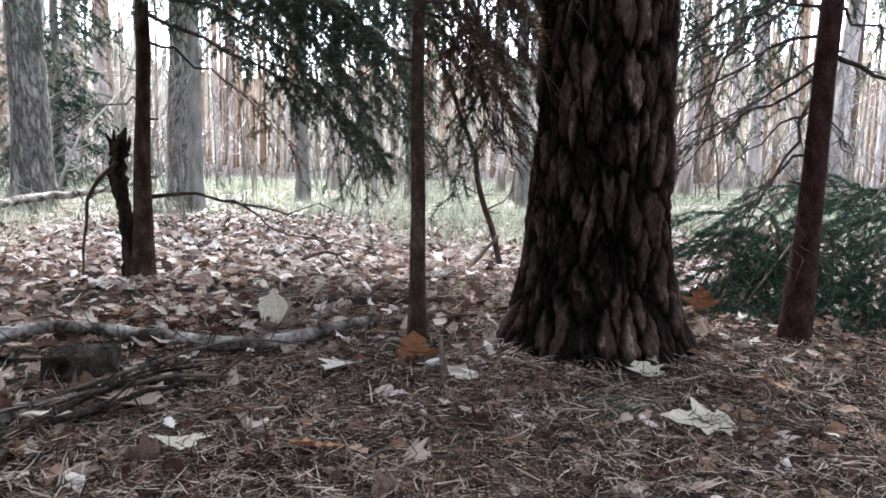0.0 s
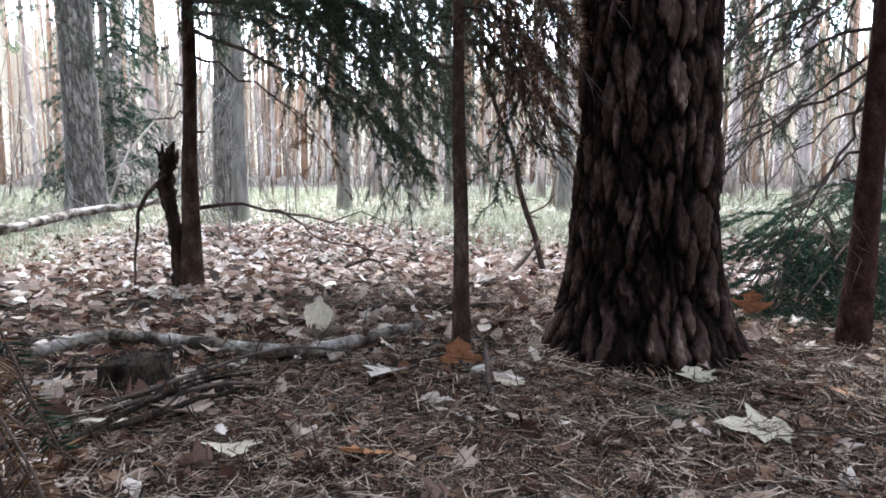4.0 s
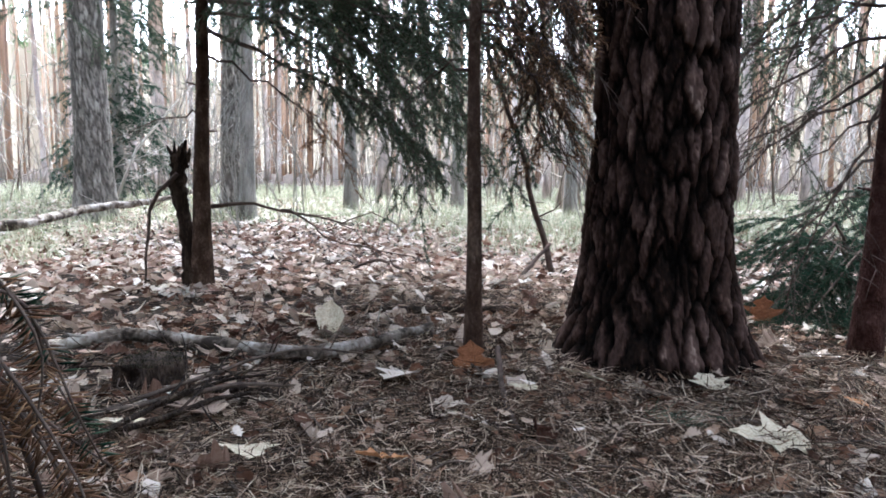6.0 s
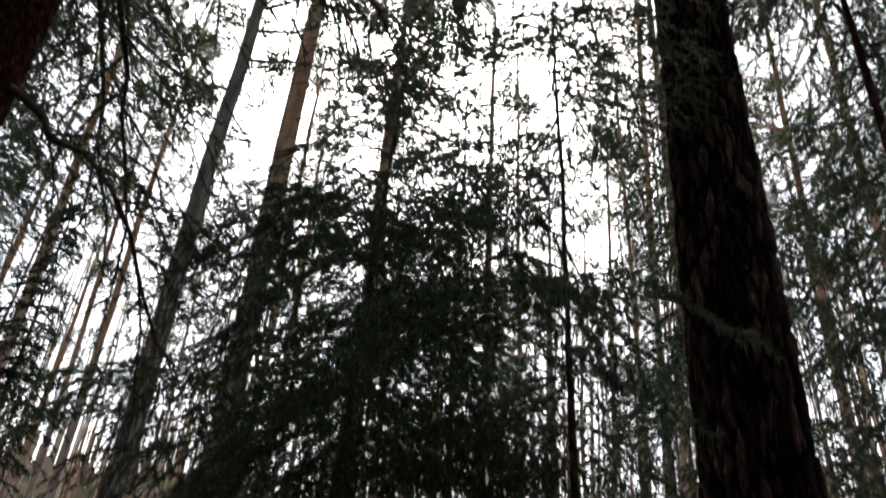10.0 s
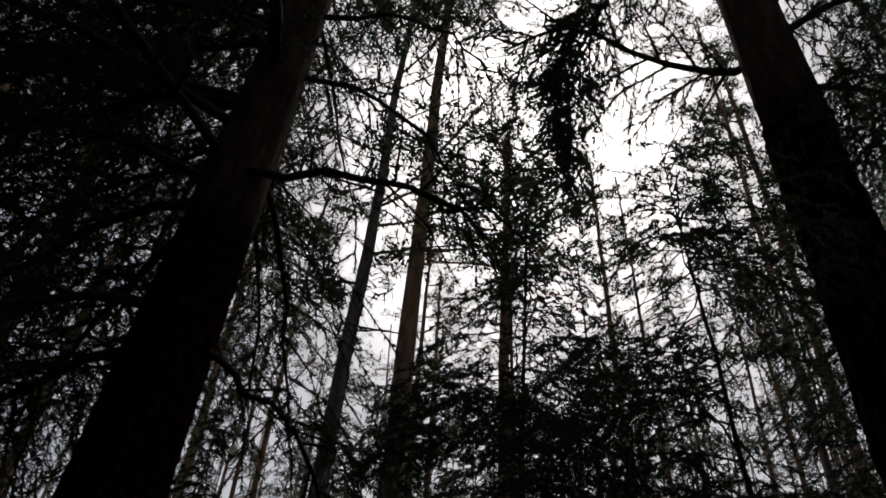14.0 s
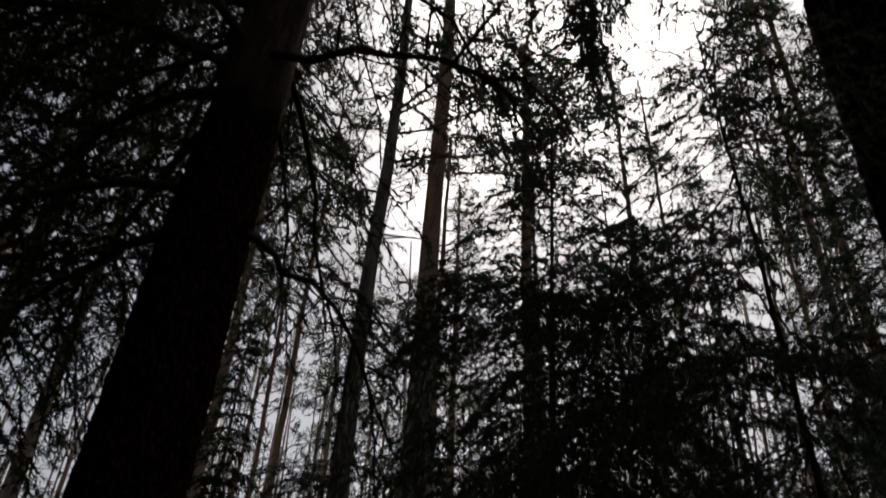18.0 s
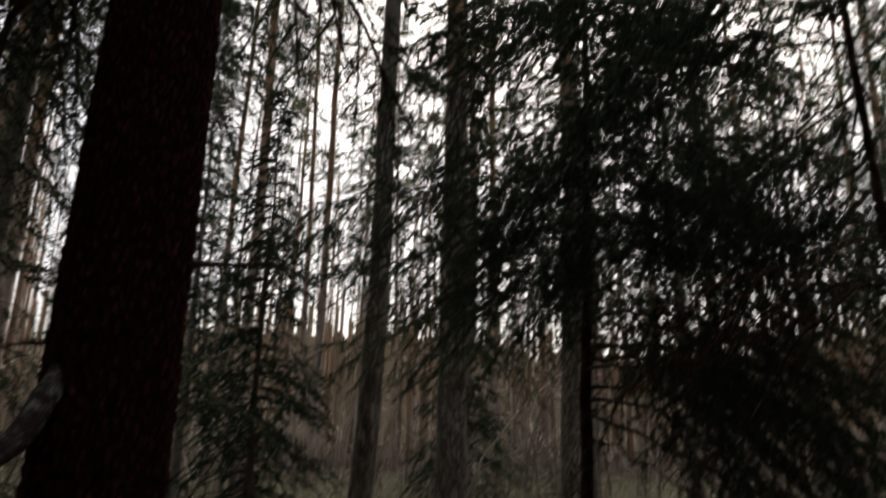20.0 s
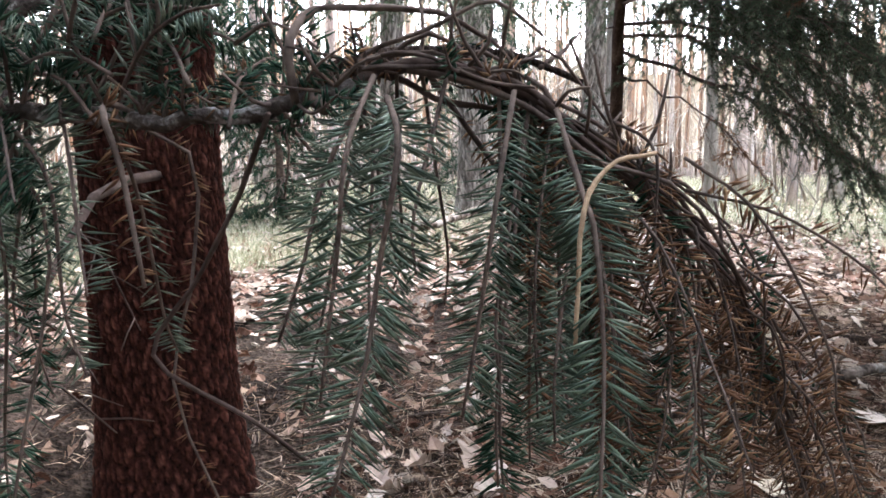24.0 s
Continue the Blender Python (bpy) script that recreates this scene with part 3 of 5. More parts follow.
ST_LOWER = [sag(ST_AT, *row) for row in (
    (0.94, 92, 0.88, -0.22, 0.26, 0.009, 0.1, 1.0, 0.06, 0.3), (1.16, 107, 0.92, 0.05, 0.43, 0.009, 0.05, 1.0, 0.06, 0.25), (1.06, 74, 0.98, 0.0, 0.44, 0.008, 0.1, 1.0, 0.06, 0.3),
    (0.86, 80, 0.51, -0.1, 0.26, 0.006, 0.6, 0.8, 0.06, 0.4), (1.3, 119, 0.94, 0.2, 0.5, 0.009, 0.0, 1.0, 0.06, 0.2), (1.0, 103, 0.83, 0.1, 0.6, 0.008, 0.05, 0.8, 0.05, 0.3),
    (1.22, 81, 0.98, 0.12, 0.64, 0.008, 0.05, 0.8, 0.05, 0.25), (1.12, 134, 0.85, 0.1, 0.4, 0.008, 0.1, 0.8, 0.055, 0.25), (0.64, -70, 0.45, 0.05, 0.14, 0.004, 0.8, 0.3, 0.1, 0.3))]
ST_LOWER += [
    ([(-1.07, 2.46, 0.32), (-0.95, 2.55, 0.315), (-0.83, 2.6, 0.3), (-0.62, 2.6, 0.26), (-0.47, 2.6, 0.29)], 0.0085, 1.0, 0.1, 0.1, 0.5),
    ([(-0.83, 2.6, 0.3), (-0.69, 2.54, 0.24), (-0.59, 2.5, 0.18), (-0.3, 2.48, 0.13)], 0.0055, 1.0, 0.15, 0.07, 0.3),
]
rj = np.random.default_rng(210)
spruce("spruce_tree", "slim dark spruce with ragged boughs beside a rotten stub", (-1.088, 2.429), (0.02, 0.03), 4.2, 0.036, 0.75, 1.2, 1.35, r1, step=0.08, density=560, nw=0.0033, nl=0.019, fill=0.9, twig=0.046, flare=0.02, hang=0.7, lower=ST_LOWER, needles=NEEDLE_DUSK, avoid=lambda az, z: z < 1.5 and 3.3 < az < 5.7)
r2 = np.random.default_rng(22)
SAP_AT = (-0.072, 1.59)
SAP_LOWER = [sag(SAP_AT, *row) for row in (
    (0.98, 62, 0.25, 0.0, 0.48, 0.005, 0.55, 0.8, 0.022, 0.1), (0.9, 50, 0.25, 0.0, 0.4, 0.005, 0.55, 0.8, 0.022, 0.1), (1.1, 58, 0.35, 0.08, 0.43, 0.005, 0.55, 0.8, 0.022, 0.1), (0.8, 68, 0.22, -0.05, 0.2, 0.004, 0.8, 0.7, 0.025, 0.1),
    (0.68, -70, 0.18, 0.1, 0.18, 0.004, 1.0, 0.8, 0.05, 0.2), (1.25, 55, 0.4, 0.0, 0.2, 0.005, 0.55, 0.8, 0.04, 0.1), (1.2, -55, 0.4, 0.05, 0.3, 0.005, 0.55, 0.8, 0.05, 0.2))]
SAP_LOWER += [([(-0.068, 1.59, z), (0.0 + 0.02 * q, 1.64, z - 0.02), (0.07 + 0.02 * q, 1.68, z - 0.12), (0.1 + 0.02 * q, 1.7 + 0.03 * q, z - 0.3)], 0.004, 0.7, 0.8, 0.02, 0.1) for q, z in enumerate((0.82, 0.95, 1.04, 1.15, 1.25))]
SAP_LOWER += [([tuple(np.array(c) + np.array([0, 0, 0.04]) * (q == 0) + rj.normal(0.01, 0.035, 3) * (q > 0)) for q, c in enumerate(path)], 0.0035, 0.85, 0.9, 0.018, 0.1) for path, *_ in SAP_LOWER[9:]]
spruce("spruce_sapling", "thin brown spruce sapling with dead hanging twigs", (-0.054, 1.58), (-0.027, 0.007), 3.45, 0.0215, 1.5, 1.25, 1.05, r2, step=0.07, density=520, nw=0.0032, nl=0.018, fill=0.9, twig=0.04, flare=0.006, hang=0.7, needles=NEEDLE_DUSK, lower=SAP_LOWER, avoid=lambda az, z: z < 2.6 and 0.5 < az < 3.2)
r3 = np.random.default_rng(23)
RT_AT = (0.93, 1.74)
RT_LOWER = [sag(RT_AT, *row) for row in (
    (1.15, -49, 0.55, 0.0, 0.4, 0.006, 0.3, 1.0, 0.05, 0.15), (1.2, 57, 0.56, 0.15, 0.55, 0.006, 0.2, 1.0, 0.045, 0.15), (1.05, 116, 0.41, 0.0, 0.4, 0.006, 0.6, 1.0, 0.045, 0.15), (1.0, 19, 0.6, 0.1, 0.45, 0.006, 0.3, 1.0, 0.045, 0.15),
    (1.05, -8, 0.6, 0.05, 0.55, 0.006, 0.05, 1.0, 0.05, 0.3), (1.2, -22, 0.75, 0.1, 0.55, 0.006, 0.05, 1.0, 0.05, 0.3), (1.3, -35, 0.8, 0.1, 0.5, 0.006, 0.05, 1.0, 0.05, 0.3))]
RT_LOWER += [sag(RT_AT, *row, 1.0, 0.65, 0.045, 0.12) for row in (
    (0.73, -80, 0.36, -0.25, -0.04, 0.005), (0.61, -85, 0.24, -0.1, 0.1, 0.004), (0.51, -95, 0.26, -0.2, 0.09, 0.0045), (0.86, -85, 0.34, 0.02, 0.12, 0.005), (1.0, -75, 0.42, -0.1, 0.3, 0.005), (0.92, -95, 0.36, -0.15, 0.25, 0.005),
    (0.62, -105, 0.24, -0.35, 0.12, 0.005), (0.76, 85, 0.32, -0.1, 0.05, 0.008), (0.61, 80, 0.12, -0.06, 0.08, 0.004), (0.85, 82, 0.27, 0.0, 0.1, 0.005), (1.1, 105, 0.33, 0.05, 0.3, 0.006), (0.35, 60, 0.22, -0.05, 0.16, 0.004), (0.8, -60, 0.5, -0.1, 0.3, 0.005), (0.68, -72, 0.45, -0.15, 0.25, 0.005))]
spruce("reddish_spruce", "reddish-brown young spruce trunk with drooping dead boughs", (0.918, 1.72), (0.01, 0.0), 4.6, 0.036, 1.5, 1.3, 1.15, r3, bark=BARK_RED, step=0.11, density=480, nw=0.0034, nl=0.019, hang=0.7, twig=0.044, needles=NEEDLE_DUSK, flare=0.012, lower=RT_LOWER, avoid=lambda az, z: z < 3.2 and 3.0 < az < 5.4)
r4 = np.random.default_rng(24)
SP = (-1.4, 0.633)


def old_trunk(t, p):
    zz = np.linspace(-0.2, 2.4, 400)
    pl = np.stack([np.interp(zz, p[:, 2], p[:, 0]), np.interp(zz, p[:, 2], p[:, 1]), zz], 1)
    rad_ = lambda Z, A: 0.128 - 0.01 * np.clip(Z, 0, 3) + (0.03 + 0.02 * np.cos(4 * A + 1)) * np.exp(-np.clip(Z + 0.08, 0, None) / 0.15)
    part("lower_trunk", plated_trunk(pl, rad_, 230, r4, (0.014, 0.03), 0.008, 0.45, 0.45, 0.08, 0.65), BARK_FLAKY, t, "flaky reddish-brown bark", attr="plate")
    up = p[p[:, 2] > 2.35]
    g = Geo()
    tube(g, np.vstack([[on_path(p, 2.37)], up]), [0.104, 0.08, 0.02], 32, 0.02, r4)
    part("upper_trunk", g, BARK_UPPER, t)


SP_AT = (-1.4, 0.585)
SP_LOWER = [sag(SP_AT, *row) for row in (
    (3.0, -110, 1.37, 0.35, 0.95, 0.02, 0.0, 1.0, 0.055, 0.15), (3.5, -124, 1.35, 0.7, 1.0, 0.02, 0.0, 1.0, 0.055, 0.15), (3.35, -95, 1.2, 0.85, 1.0, 0.02, 0.0, 1.0, 0.055, 0.15), (3.9, -78, 1.33, 1.0, 1.1, 0.02, 0.0, 1.0, 0.055, 0.15),
    (2.53, -97, 1.0, 0.25, 0.8, 0.02, 0.05, 1.0, 0.07, 0.2), (2.29, -55, 0.91, 0.2, 0.75, 0.018, 0.05, 1.0, 0.07, 0.2), (2.135, -118, 0.94, 0.2, 0.75, 0.018, 0.05, 1.0, 0.07, 0.25), (2.85, -19, 1.12, 0.4, 0.95, 0.018, 0.05, 1.0, 0.07, 0.25),
    (2.0, -85, 1.2, 0.3, 0.8, 0.018, 0.0, 1.0, 0.05, 0.15), (2.4, -70, 1.2, 0.4, 0.8, 0.018, 0.0, 1.0, 0.05, 0.15), (2.6, -135, 1.2, 0.4, 0.8, 0.018, 0.0, 1.0, 0.05, 0.15), (3.1, -60, 1.3, 0.5, 0.9, 0.018, 0.0, 1.0, 0.05, 0.15))]
SP_LOWER += [
    ([(-1.384, 0.576, 2.056), (-1.298, 0.695, 2.024), (-1.242, 0.750, 1.977), (-1.179, 0.837, 1.921), (-1.100, 0.963, 1.779), (-1.053, 1.090, 1.582)], 0.014, 0.05, 1.0, 0.05, 0.35),
    ([(-1.384, 0.576, 2.648), (-1.211, 0.616, 2.609), (-0.950, 0.616, 2.506), (-0.808, 0.632, 2.443), (-0.650, 0.671, 2.356), (-0.563, 0.711, 2.372)], 0.017, 0.75, 0.8, 0.07, 0.15),
    ([(-1.39, 0.6, 3.2), (-1.2, 0.85, 3.35), (-0.98, 1.1, 3.25), (-0.85, 1.25, 2.9)], 0.014, 0.3, 1.0, 0.05, 0.2),
    ([(-1.39, 0.6, 3.6), (-1.1, 0.8, 3.75), (-0.85, 0.95, 3.7), (-0.7, 1.05, 3.4)], 0.014, 0.3, 1.0, 0.05, 0.2),
    ([(-0.658, 0.671, 2.356), (-0.610, 0.726, 2.324), (-0.579, 0.813, 2.214)], 0.007, 0.9, 0.6, 0.1, 0.2),
]
sp, _ = spruce("old_spruce", "stout spruce with flaky reddish bark and pale snags", SP, (0.001, 0.003), 12.0, 0.125, 2.2, 2.7, 2.0, r4, step=0.17, density=380, nl=0.024, nw=0.005, fill=0.75, avoid=lambda az, z: (az < 2.4 or az > 6.0) and z < 5.5, hang=0.7, trunk=old_trunk, lower=SP_LOWER, fine=False, twig=0.1, needles=NEEDLE_DUSK)
w = Geo()
tube(w, spline(np.array([(-1.430, 0.595, 1.005), (-1.407, 0.535, 0.944), (-1.361, 0.459, 0.838), (-1.369, 0.390, 0.784), (-1.422, 0.337, 0.739)]) - [SP[0], SP[1], 0], 14), [0.026, 0.023, 0.02, 0.015], 10, 0.06, r4)
tube(w, spline(np.array([(-1.376, 0.383, 0.784), (-1.384, 0.375, 0.701), (-1.392, 0.367, 0.610)]) - [SP[0], SP[1], 0], 6), [0.014, 0.01], 8, 0.06, r4)
tube(w, spline(np.array([(-1.422, 0.337, 0.739), (-1.513, 0.299, 0.716), (-1.627, 0.261, 0.625)]) - [SP[0], SP[1], 0], 6), [0.014, 0.008], 8, 0.06, r4)
part("crooked_limb", w, LICHEN, sp, "crooked grey dead limb")
for path, rad0 in (([(-1.483, 0.580, 1.005), (-1.574, 0.504, 0.997)], 0.006), ([(-1.308, 0.687, 1.164), (-1.179, 0.785, 1.172), (-1.126, 0.823, 1.180)], 0.006), ([(-1.300, 0.671, 0.655), (-1.202, 0.725, 0.655), (-1.164, 0.755, 0.610), (-1.118, 0.793, 0.526), (-1.118, 0.808, 0.442)], 0.007),
                   ([(-1.202, 0.725, 0.655), (-1.171, 0.747, 0.587), (-1.186, 0.747, 0.488)], 0.004), ([(-1.300, 0.565, 0.534), (-1.164, 0.375, 0.518), (-1.118, 0.284, 0.435), (-1.057, 0.200, 0.366), (-0.996, 0.155, 0.336)], 0.009)):
    w, sg = Geo(), []
    bough(w, sg, spline(np.array(path) - [SP[0], SP[1], 0], 8), rad0, r4, 0.07, 0.25, 0.4, 1.0, 6, 0.35)
    part("dead_bough", w, DEADTWIG, sp)

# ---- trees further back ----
def hazed_grey_foot(m):
    """Pine bark is grey and rough below and turns orange higher up the stem. The grey is also brightened here in place
    of haze.
    """
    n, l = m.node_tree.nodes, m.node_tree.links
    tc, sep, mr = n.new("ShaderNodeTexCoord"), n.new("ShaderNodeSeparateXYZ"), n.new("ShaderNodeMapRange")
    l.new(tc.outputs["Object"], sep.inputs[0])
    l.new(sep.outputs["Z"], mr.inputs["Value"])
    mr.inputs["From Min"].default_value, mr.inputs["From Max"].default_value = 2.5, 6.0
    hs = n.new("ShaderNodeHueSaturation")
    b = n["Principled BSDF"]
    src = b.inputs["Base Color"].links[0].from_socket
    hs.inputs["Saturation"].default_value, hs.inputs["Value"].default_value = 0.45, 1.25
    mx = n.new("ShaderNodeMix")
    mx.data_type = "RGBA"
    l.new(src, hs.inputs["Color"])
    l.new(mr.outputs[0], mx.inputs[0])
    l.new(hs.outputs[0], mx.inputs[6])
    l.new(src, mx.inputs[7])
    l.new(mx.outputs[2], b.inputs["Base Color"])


hazed_grey_foot(BARK_TALL)


def pine_proto(name, label, height, r0, rng, bark, crown_from, bend=0.0, group="", limbs=14, plated=0.0):
    t = thing(name, label, "tree", (0, 0, -50), group)
    p = trunk_path((0, 0), (0, 0), height, rng, 0.012)
    p[:, 0] += bend * np.exp(-np.clip(p[:, 2], 0, None) / 0.8)
    g = Geo()
    if plated:
        girth = lambda Z, A: r0 - 0.7 * r0 * np.clip(Z, 0, None) / height + (0.4 + 0.1 * np.cos(4 * A)) * r0 * np.exp(-np.clip(Z, 0, None) / (2.2 * r0 + 0.03))
        zl = np.linspace(-0.12, plated, 200)
        part("lower_trunk", plated_trunk(np.array([on_path(p, c) for c in zl]), girth, 84, rng, (0.04, 0.13), 0.016, 0.3, 0.2), BARK_ROUGH, t, "grey furrowed bark", attr="plate")
        up = np.vstack([[on_path(p, plated - 0.02)], p[p[:, 2] > plated + 0.2]])
        tube(g, up, list(r0 - 0.7 * r0 * up[:, 2] / height), 16, 0.03, rng)
    else:
        flared(g, p, r0, r0 * 0.3, r0 * 0.4, 16, rng, 0.05, 1.0)
    wood, ng = g, Geo()
    for i in range(limbs):
        z = crown_from + (height - crown_from) * (i + rng.random()) / limbs
        az, ln = rng.uniform(0, 6.283), rng.uniform(0.8, 2.2) * (1.15 - 0.6 * i / limbs)
        b = on_path(p, z)
        h = np.array([math.sin(az), math.cos(az), 0])
        e = spline([b, b + h * ln * 0.5 + [0, 0, 0.15 * ln], b + h * ln + [0, 0, 0.35 * ln]], 5) + rng.normal(0, 0.05, (5, 3))
        tube(wood, e, [r0 * 0.22, r0 * 0.06], 5)
        for _ in range(14):
            c = e[rng.integers(1, 5)] + rng.normal(0, 0.24, 3) * [1, 1, 0.6]
            tube(wood, np.array([e[rng.integers(1, 5)], c]), [0.008, 0.004], 3)
            k = 28
            d = unit(rng.standard_normal((k, 3)) + [0, 0, 0.35])
            blades(ng, c + d * 0.02 + rng.normal(0, 0.06, (k, 3)), d, rng.uniform(0.09, 0.17, k), 0.024, rng)
    for _ in range(10):
        z = rng.uniform(1.5, crown_from)
        az, ln = rng.uniform(0, 6.283), rng.uniform(0.2, 0.8)
        b = on_path(p, z)
        tube(wood, np.array([b, b + [math.sin(az) * ln, math.cos(az) * ln, rng.uniform(-0.2, 0.1)]]), [0.012, 0.003], 4)
    part("upper_trunk" if plated else "trunk", g, bark, t)
    part("crown", ng, NEEDLE_PINE, t)
    return t


rf = np.random.default_rng(31)
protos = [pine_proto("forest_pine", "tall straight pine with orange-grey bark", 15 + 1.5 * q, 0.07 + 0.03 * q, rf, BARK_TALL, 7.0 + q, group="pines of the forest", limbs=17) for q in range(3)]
placed = []


def put(proto, x, y, turn, size, lean=(0, 0), label=""):
    c = copy_thing(proto, pose(x, y, 0, lean[0], lean[1], turn) @ Matrix.Diagonal((size, size, size, 1)))
    c.matrix_basis = pose(x, y, 0, lean[0], lean[1], turn) @ Matrix.Diagonal((size, size, size, 1))
    placed.append((x, y))
    if label:
        tagged(c, label)
    return c


def polar(az, dist, eye=(-0.2, -0.2)):
    return eye[0] + dist * math.sin(radians(az)), eye[1] + dist * math.cos(radians(az))


TP = (-3.4, 5.6)
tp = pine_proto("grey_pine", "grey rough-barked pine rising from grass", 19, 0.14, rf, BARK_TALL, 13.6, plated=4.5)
tp.location = (TP[0], TP[1], 0)
lt = pine_proto("curved_pine", "slim mossy-grey pine with a curved foot", 12, 0.08, rf, BARK_GREY, 4.4, bend=-0.2, limbs=26, plated=3.2)
lt.location = (-2.85, 3.6, 0)
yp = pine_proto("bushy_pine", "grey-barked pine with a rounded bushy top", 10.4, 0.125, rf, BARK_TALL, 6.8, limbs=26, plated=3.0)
yp.location = (-2.65, 6.87, 0)
placed += [TP, (-2.85, 3.6), (-2.65, 6.87)]
for az, dist, size in ((-7.8, 11, 0.8), (7.2, 9.5, 1.05), (9.9, 11, 0.95), (-48, 13, 1.0), (-45.6, 10, 0.9), (-63, 12, 1.0), (5.6, 12.0, 0.9), (24.9, 10.5, 1.0), (30.2, 10.5, 0.9), (20, 13, 1.1),
                       (-4.2, 8.0, 0.62), (-66, 9, 0.9), (-27.4, 12, 0.66), (-25.9, 14, 0.7), (-25.2, 13, 0.66), (-40, 14, 1.0), (-58, 10, 0.9), (-70, 11, 1.0), (-73, 8.5, 0.8)):
    x, y = polar(az, dist)
    put(protos[rf.integers(3)], x, y, rf.uniform(0, 360), size * rf.uniform(0.92, 1.05), (rf.uniform(-1, 1), rf.uniform(-1, 1)))
# Set all round: pines behind the viewpoint are unseen, added to screen light.
tries = 0
while len(placed) < 150 and tries < 4000:
    tries += 1
    az, dist = rf.uniform(-180, 180), 10.5 + 20 * rf.random() ** 0.75
    x, y = polar(az, dist)
    if min(math.hypot(x - a, y - b) for a, b in placed) < 1.3 or (-60 < az < 35 and dist < 15) or (-26 < az < -9 and dist < 18):
        continue
    put(protos[0 if rf.random() < 0.6 else rf.integers(3)], x, y, rf.uniform(0, 360), rf.uniform(0.75, 1.1), (rf.uniform(-1.5, 1.5), rf.uniform(-1.5, 1.5)))
for q in protos:
    for o in (*q.children_recursive, q):
        bpy.data.objects.remove(o)
fw = Geo()
for _ in range(1500):
    az, dist = rf.uniform(-math.pi, math.pi), 24 + 46 * rf.random() ** 0.85
    x, y = dist * math.sin(az), dist * math.cos(az)
    h = rf.uniform(13, 19)
    tube(fw, np.array([[x, y, -0.2], [x + rf.normal(0, 0.15), y, h * 0.5], [x + rf.normal(0, 0.3), y, h]]), [rf.uniform(0.045, 0.13), 0.03], 6)
tagged(part("far_woods", fw, BARK_FAR), "distant pine trunks standing close together", "woods", kind="stuff")
fc = Geo()
for _ in range(3600):
    az, dist, z = rf.uniform(-math.pi, math.pi), rf.uniform(26, 66), rf.uniform(6, 18)
    c = np.array([dist * math.sin(az), dist * math.cos(az), z])
    d = unit(rf.standard_normal((46, 3)))
    blades(fc, c + d * rf.uniform(0.1, 1.0, (46, 1)) * [1, 1, 0.6], unit(rf.standard_normal((46, 3)) + [0, 0, 0.5]), 0.3, 0.06, rf)
tagged(part("far_crowns", fc, NEEDLE_PINE), "distant pine crowns against the sky", "woods", kind="stuff")


# ---- understory spruces further back ----
def far_spruce(name, label, x, y, height, reach, low, rng, per=3.4, density=110, nl=0.035, nw=0.0065, tone=NEEDLE_DUSK, rise=(0, 0.3), droop=(0.3, 0.7), gap=0.28):
    t = thing(name, label, "tree", (x, y, 0), "spruces of the understory")
    p = trunk_path((0, 0), (rng.normal(0, 0.01), rng.normal(0, 0.01)), height, rng, 0.006)
    g, ng, segs = Geo(), Geo(), []
    flared(g, p, height * 0.009 + 0.008, 0.006, 0.02, 10, rng)
    z = low
    while z < height - 0.05:
        for _ in range(rng.poisson(per) + 1):
            f = 1 - (z - low) / (height - low)
            spruce_branch(g, segs, on_path(p, z), rng.uniform(0, 6.283), reach * (0.12 + 0.88 * f) * rng.uniform(0.6, 1.1), rng.uniform(*rise), rng.uniform(*droop), 0.009, rng, 0.17, 0.6, 4, 0.0, False, 0.1)
        z += gap * rng.uniform(0.7, 1.3)
    part("trunk", g, BARK_GREY if height > 5 else TWIG, t)
    needle_twigs(ng, segs, density, nl, nw, rng)
    part("crown", ng, tone, t)
    return t


rs = np.random.default_rng(41)
for az, dist, h, reach, low, label in (
        
        (8, 7.5, 7.0, 1.2, 2.0, "young spruce among the pines"), (14, 6.5, 8.0, 1.5, 2.4, "spruce with high dark boughs"), (-36, 8.5, 7.5, 1.2, 2.6, "slender spruce with open crown")):
    x, y = polar(az, dist)
    far_spruce("understory_spruce", label, x, y, h, reach, low, rs, 3.4, 170, 0.042, 0.008, NEEDLE)
for az, dist, h, reach, low in ((-44.6, 6.6, 4.4, 0.85, 0.15), (-50, 8.0, 6.2, 0.9, 1.0), (-27.8, 9.1, 7.0, 0.75, 0.3)):
    x, y = polar(az, dist)
    far_spruce("understory_spruce", "bushy green spruce standing in grass", x, y, h, reach, low, rs, 5.0, 260, 0.036, 0.008, NEEDLE, (-0.2, 0.3), (0.2, 0.7), 0.12)
for az, dist, h, reach, low, label in ((-17.8, 6.4, 7.6, 1.4, 1.9, "tall conical spruce with upswept whorled boughs"), (-10.0, 7.6, 8.4, 1.3, 2.4, "narrow spruce with upswept boughs")):
    x, y = polar(az, dist)
    far_spruce("understory_spruce", label, x, y, h, reach, low, rs, 4.2, 240, 0.034, 0.0055, NEEDLE, (0.1, 0.3), (-0.15, 0.15))
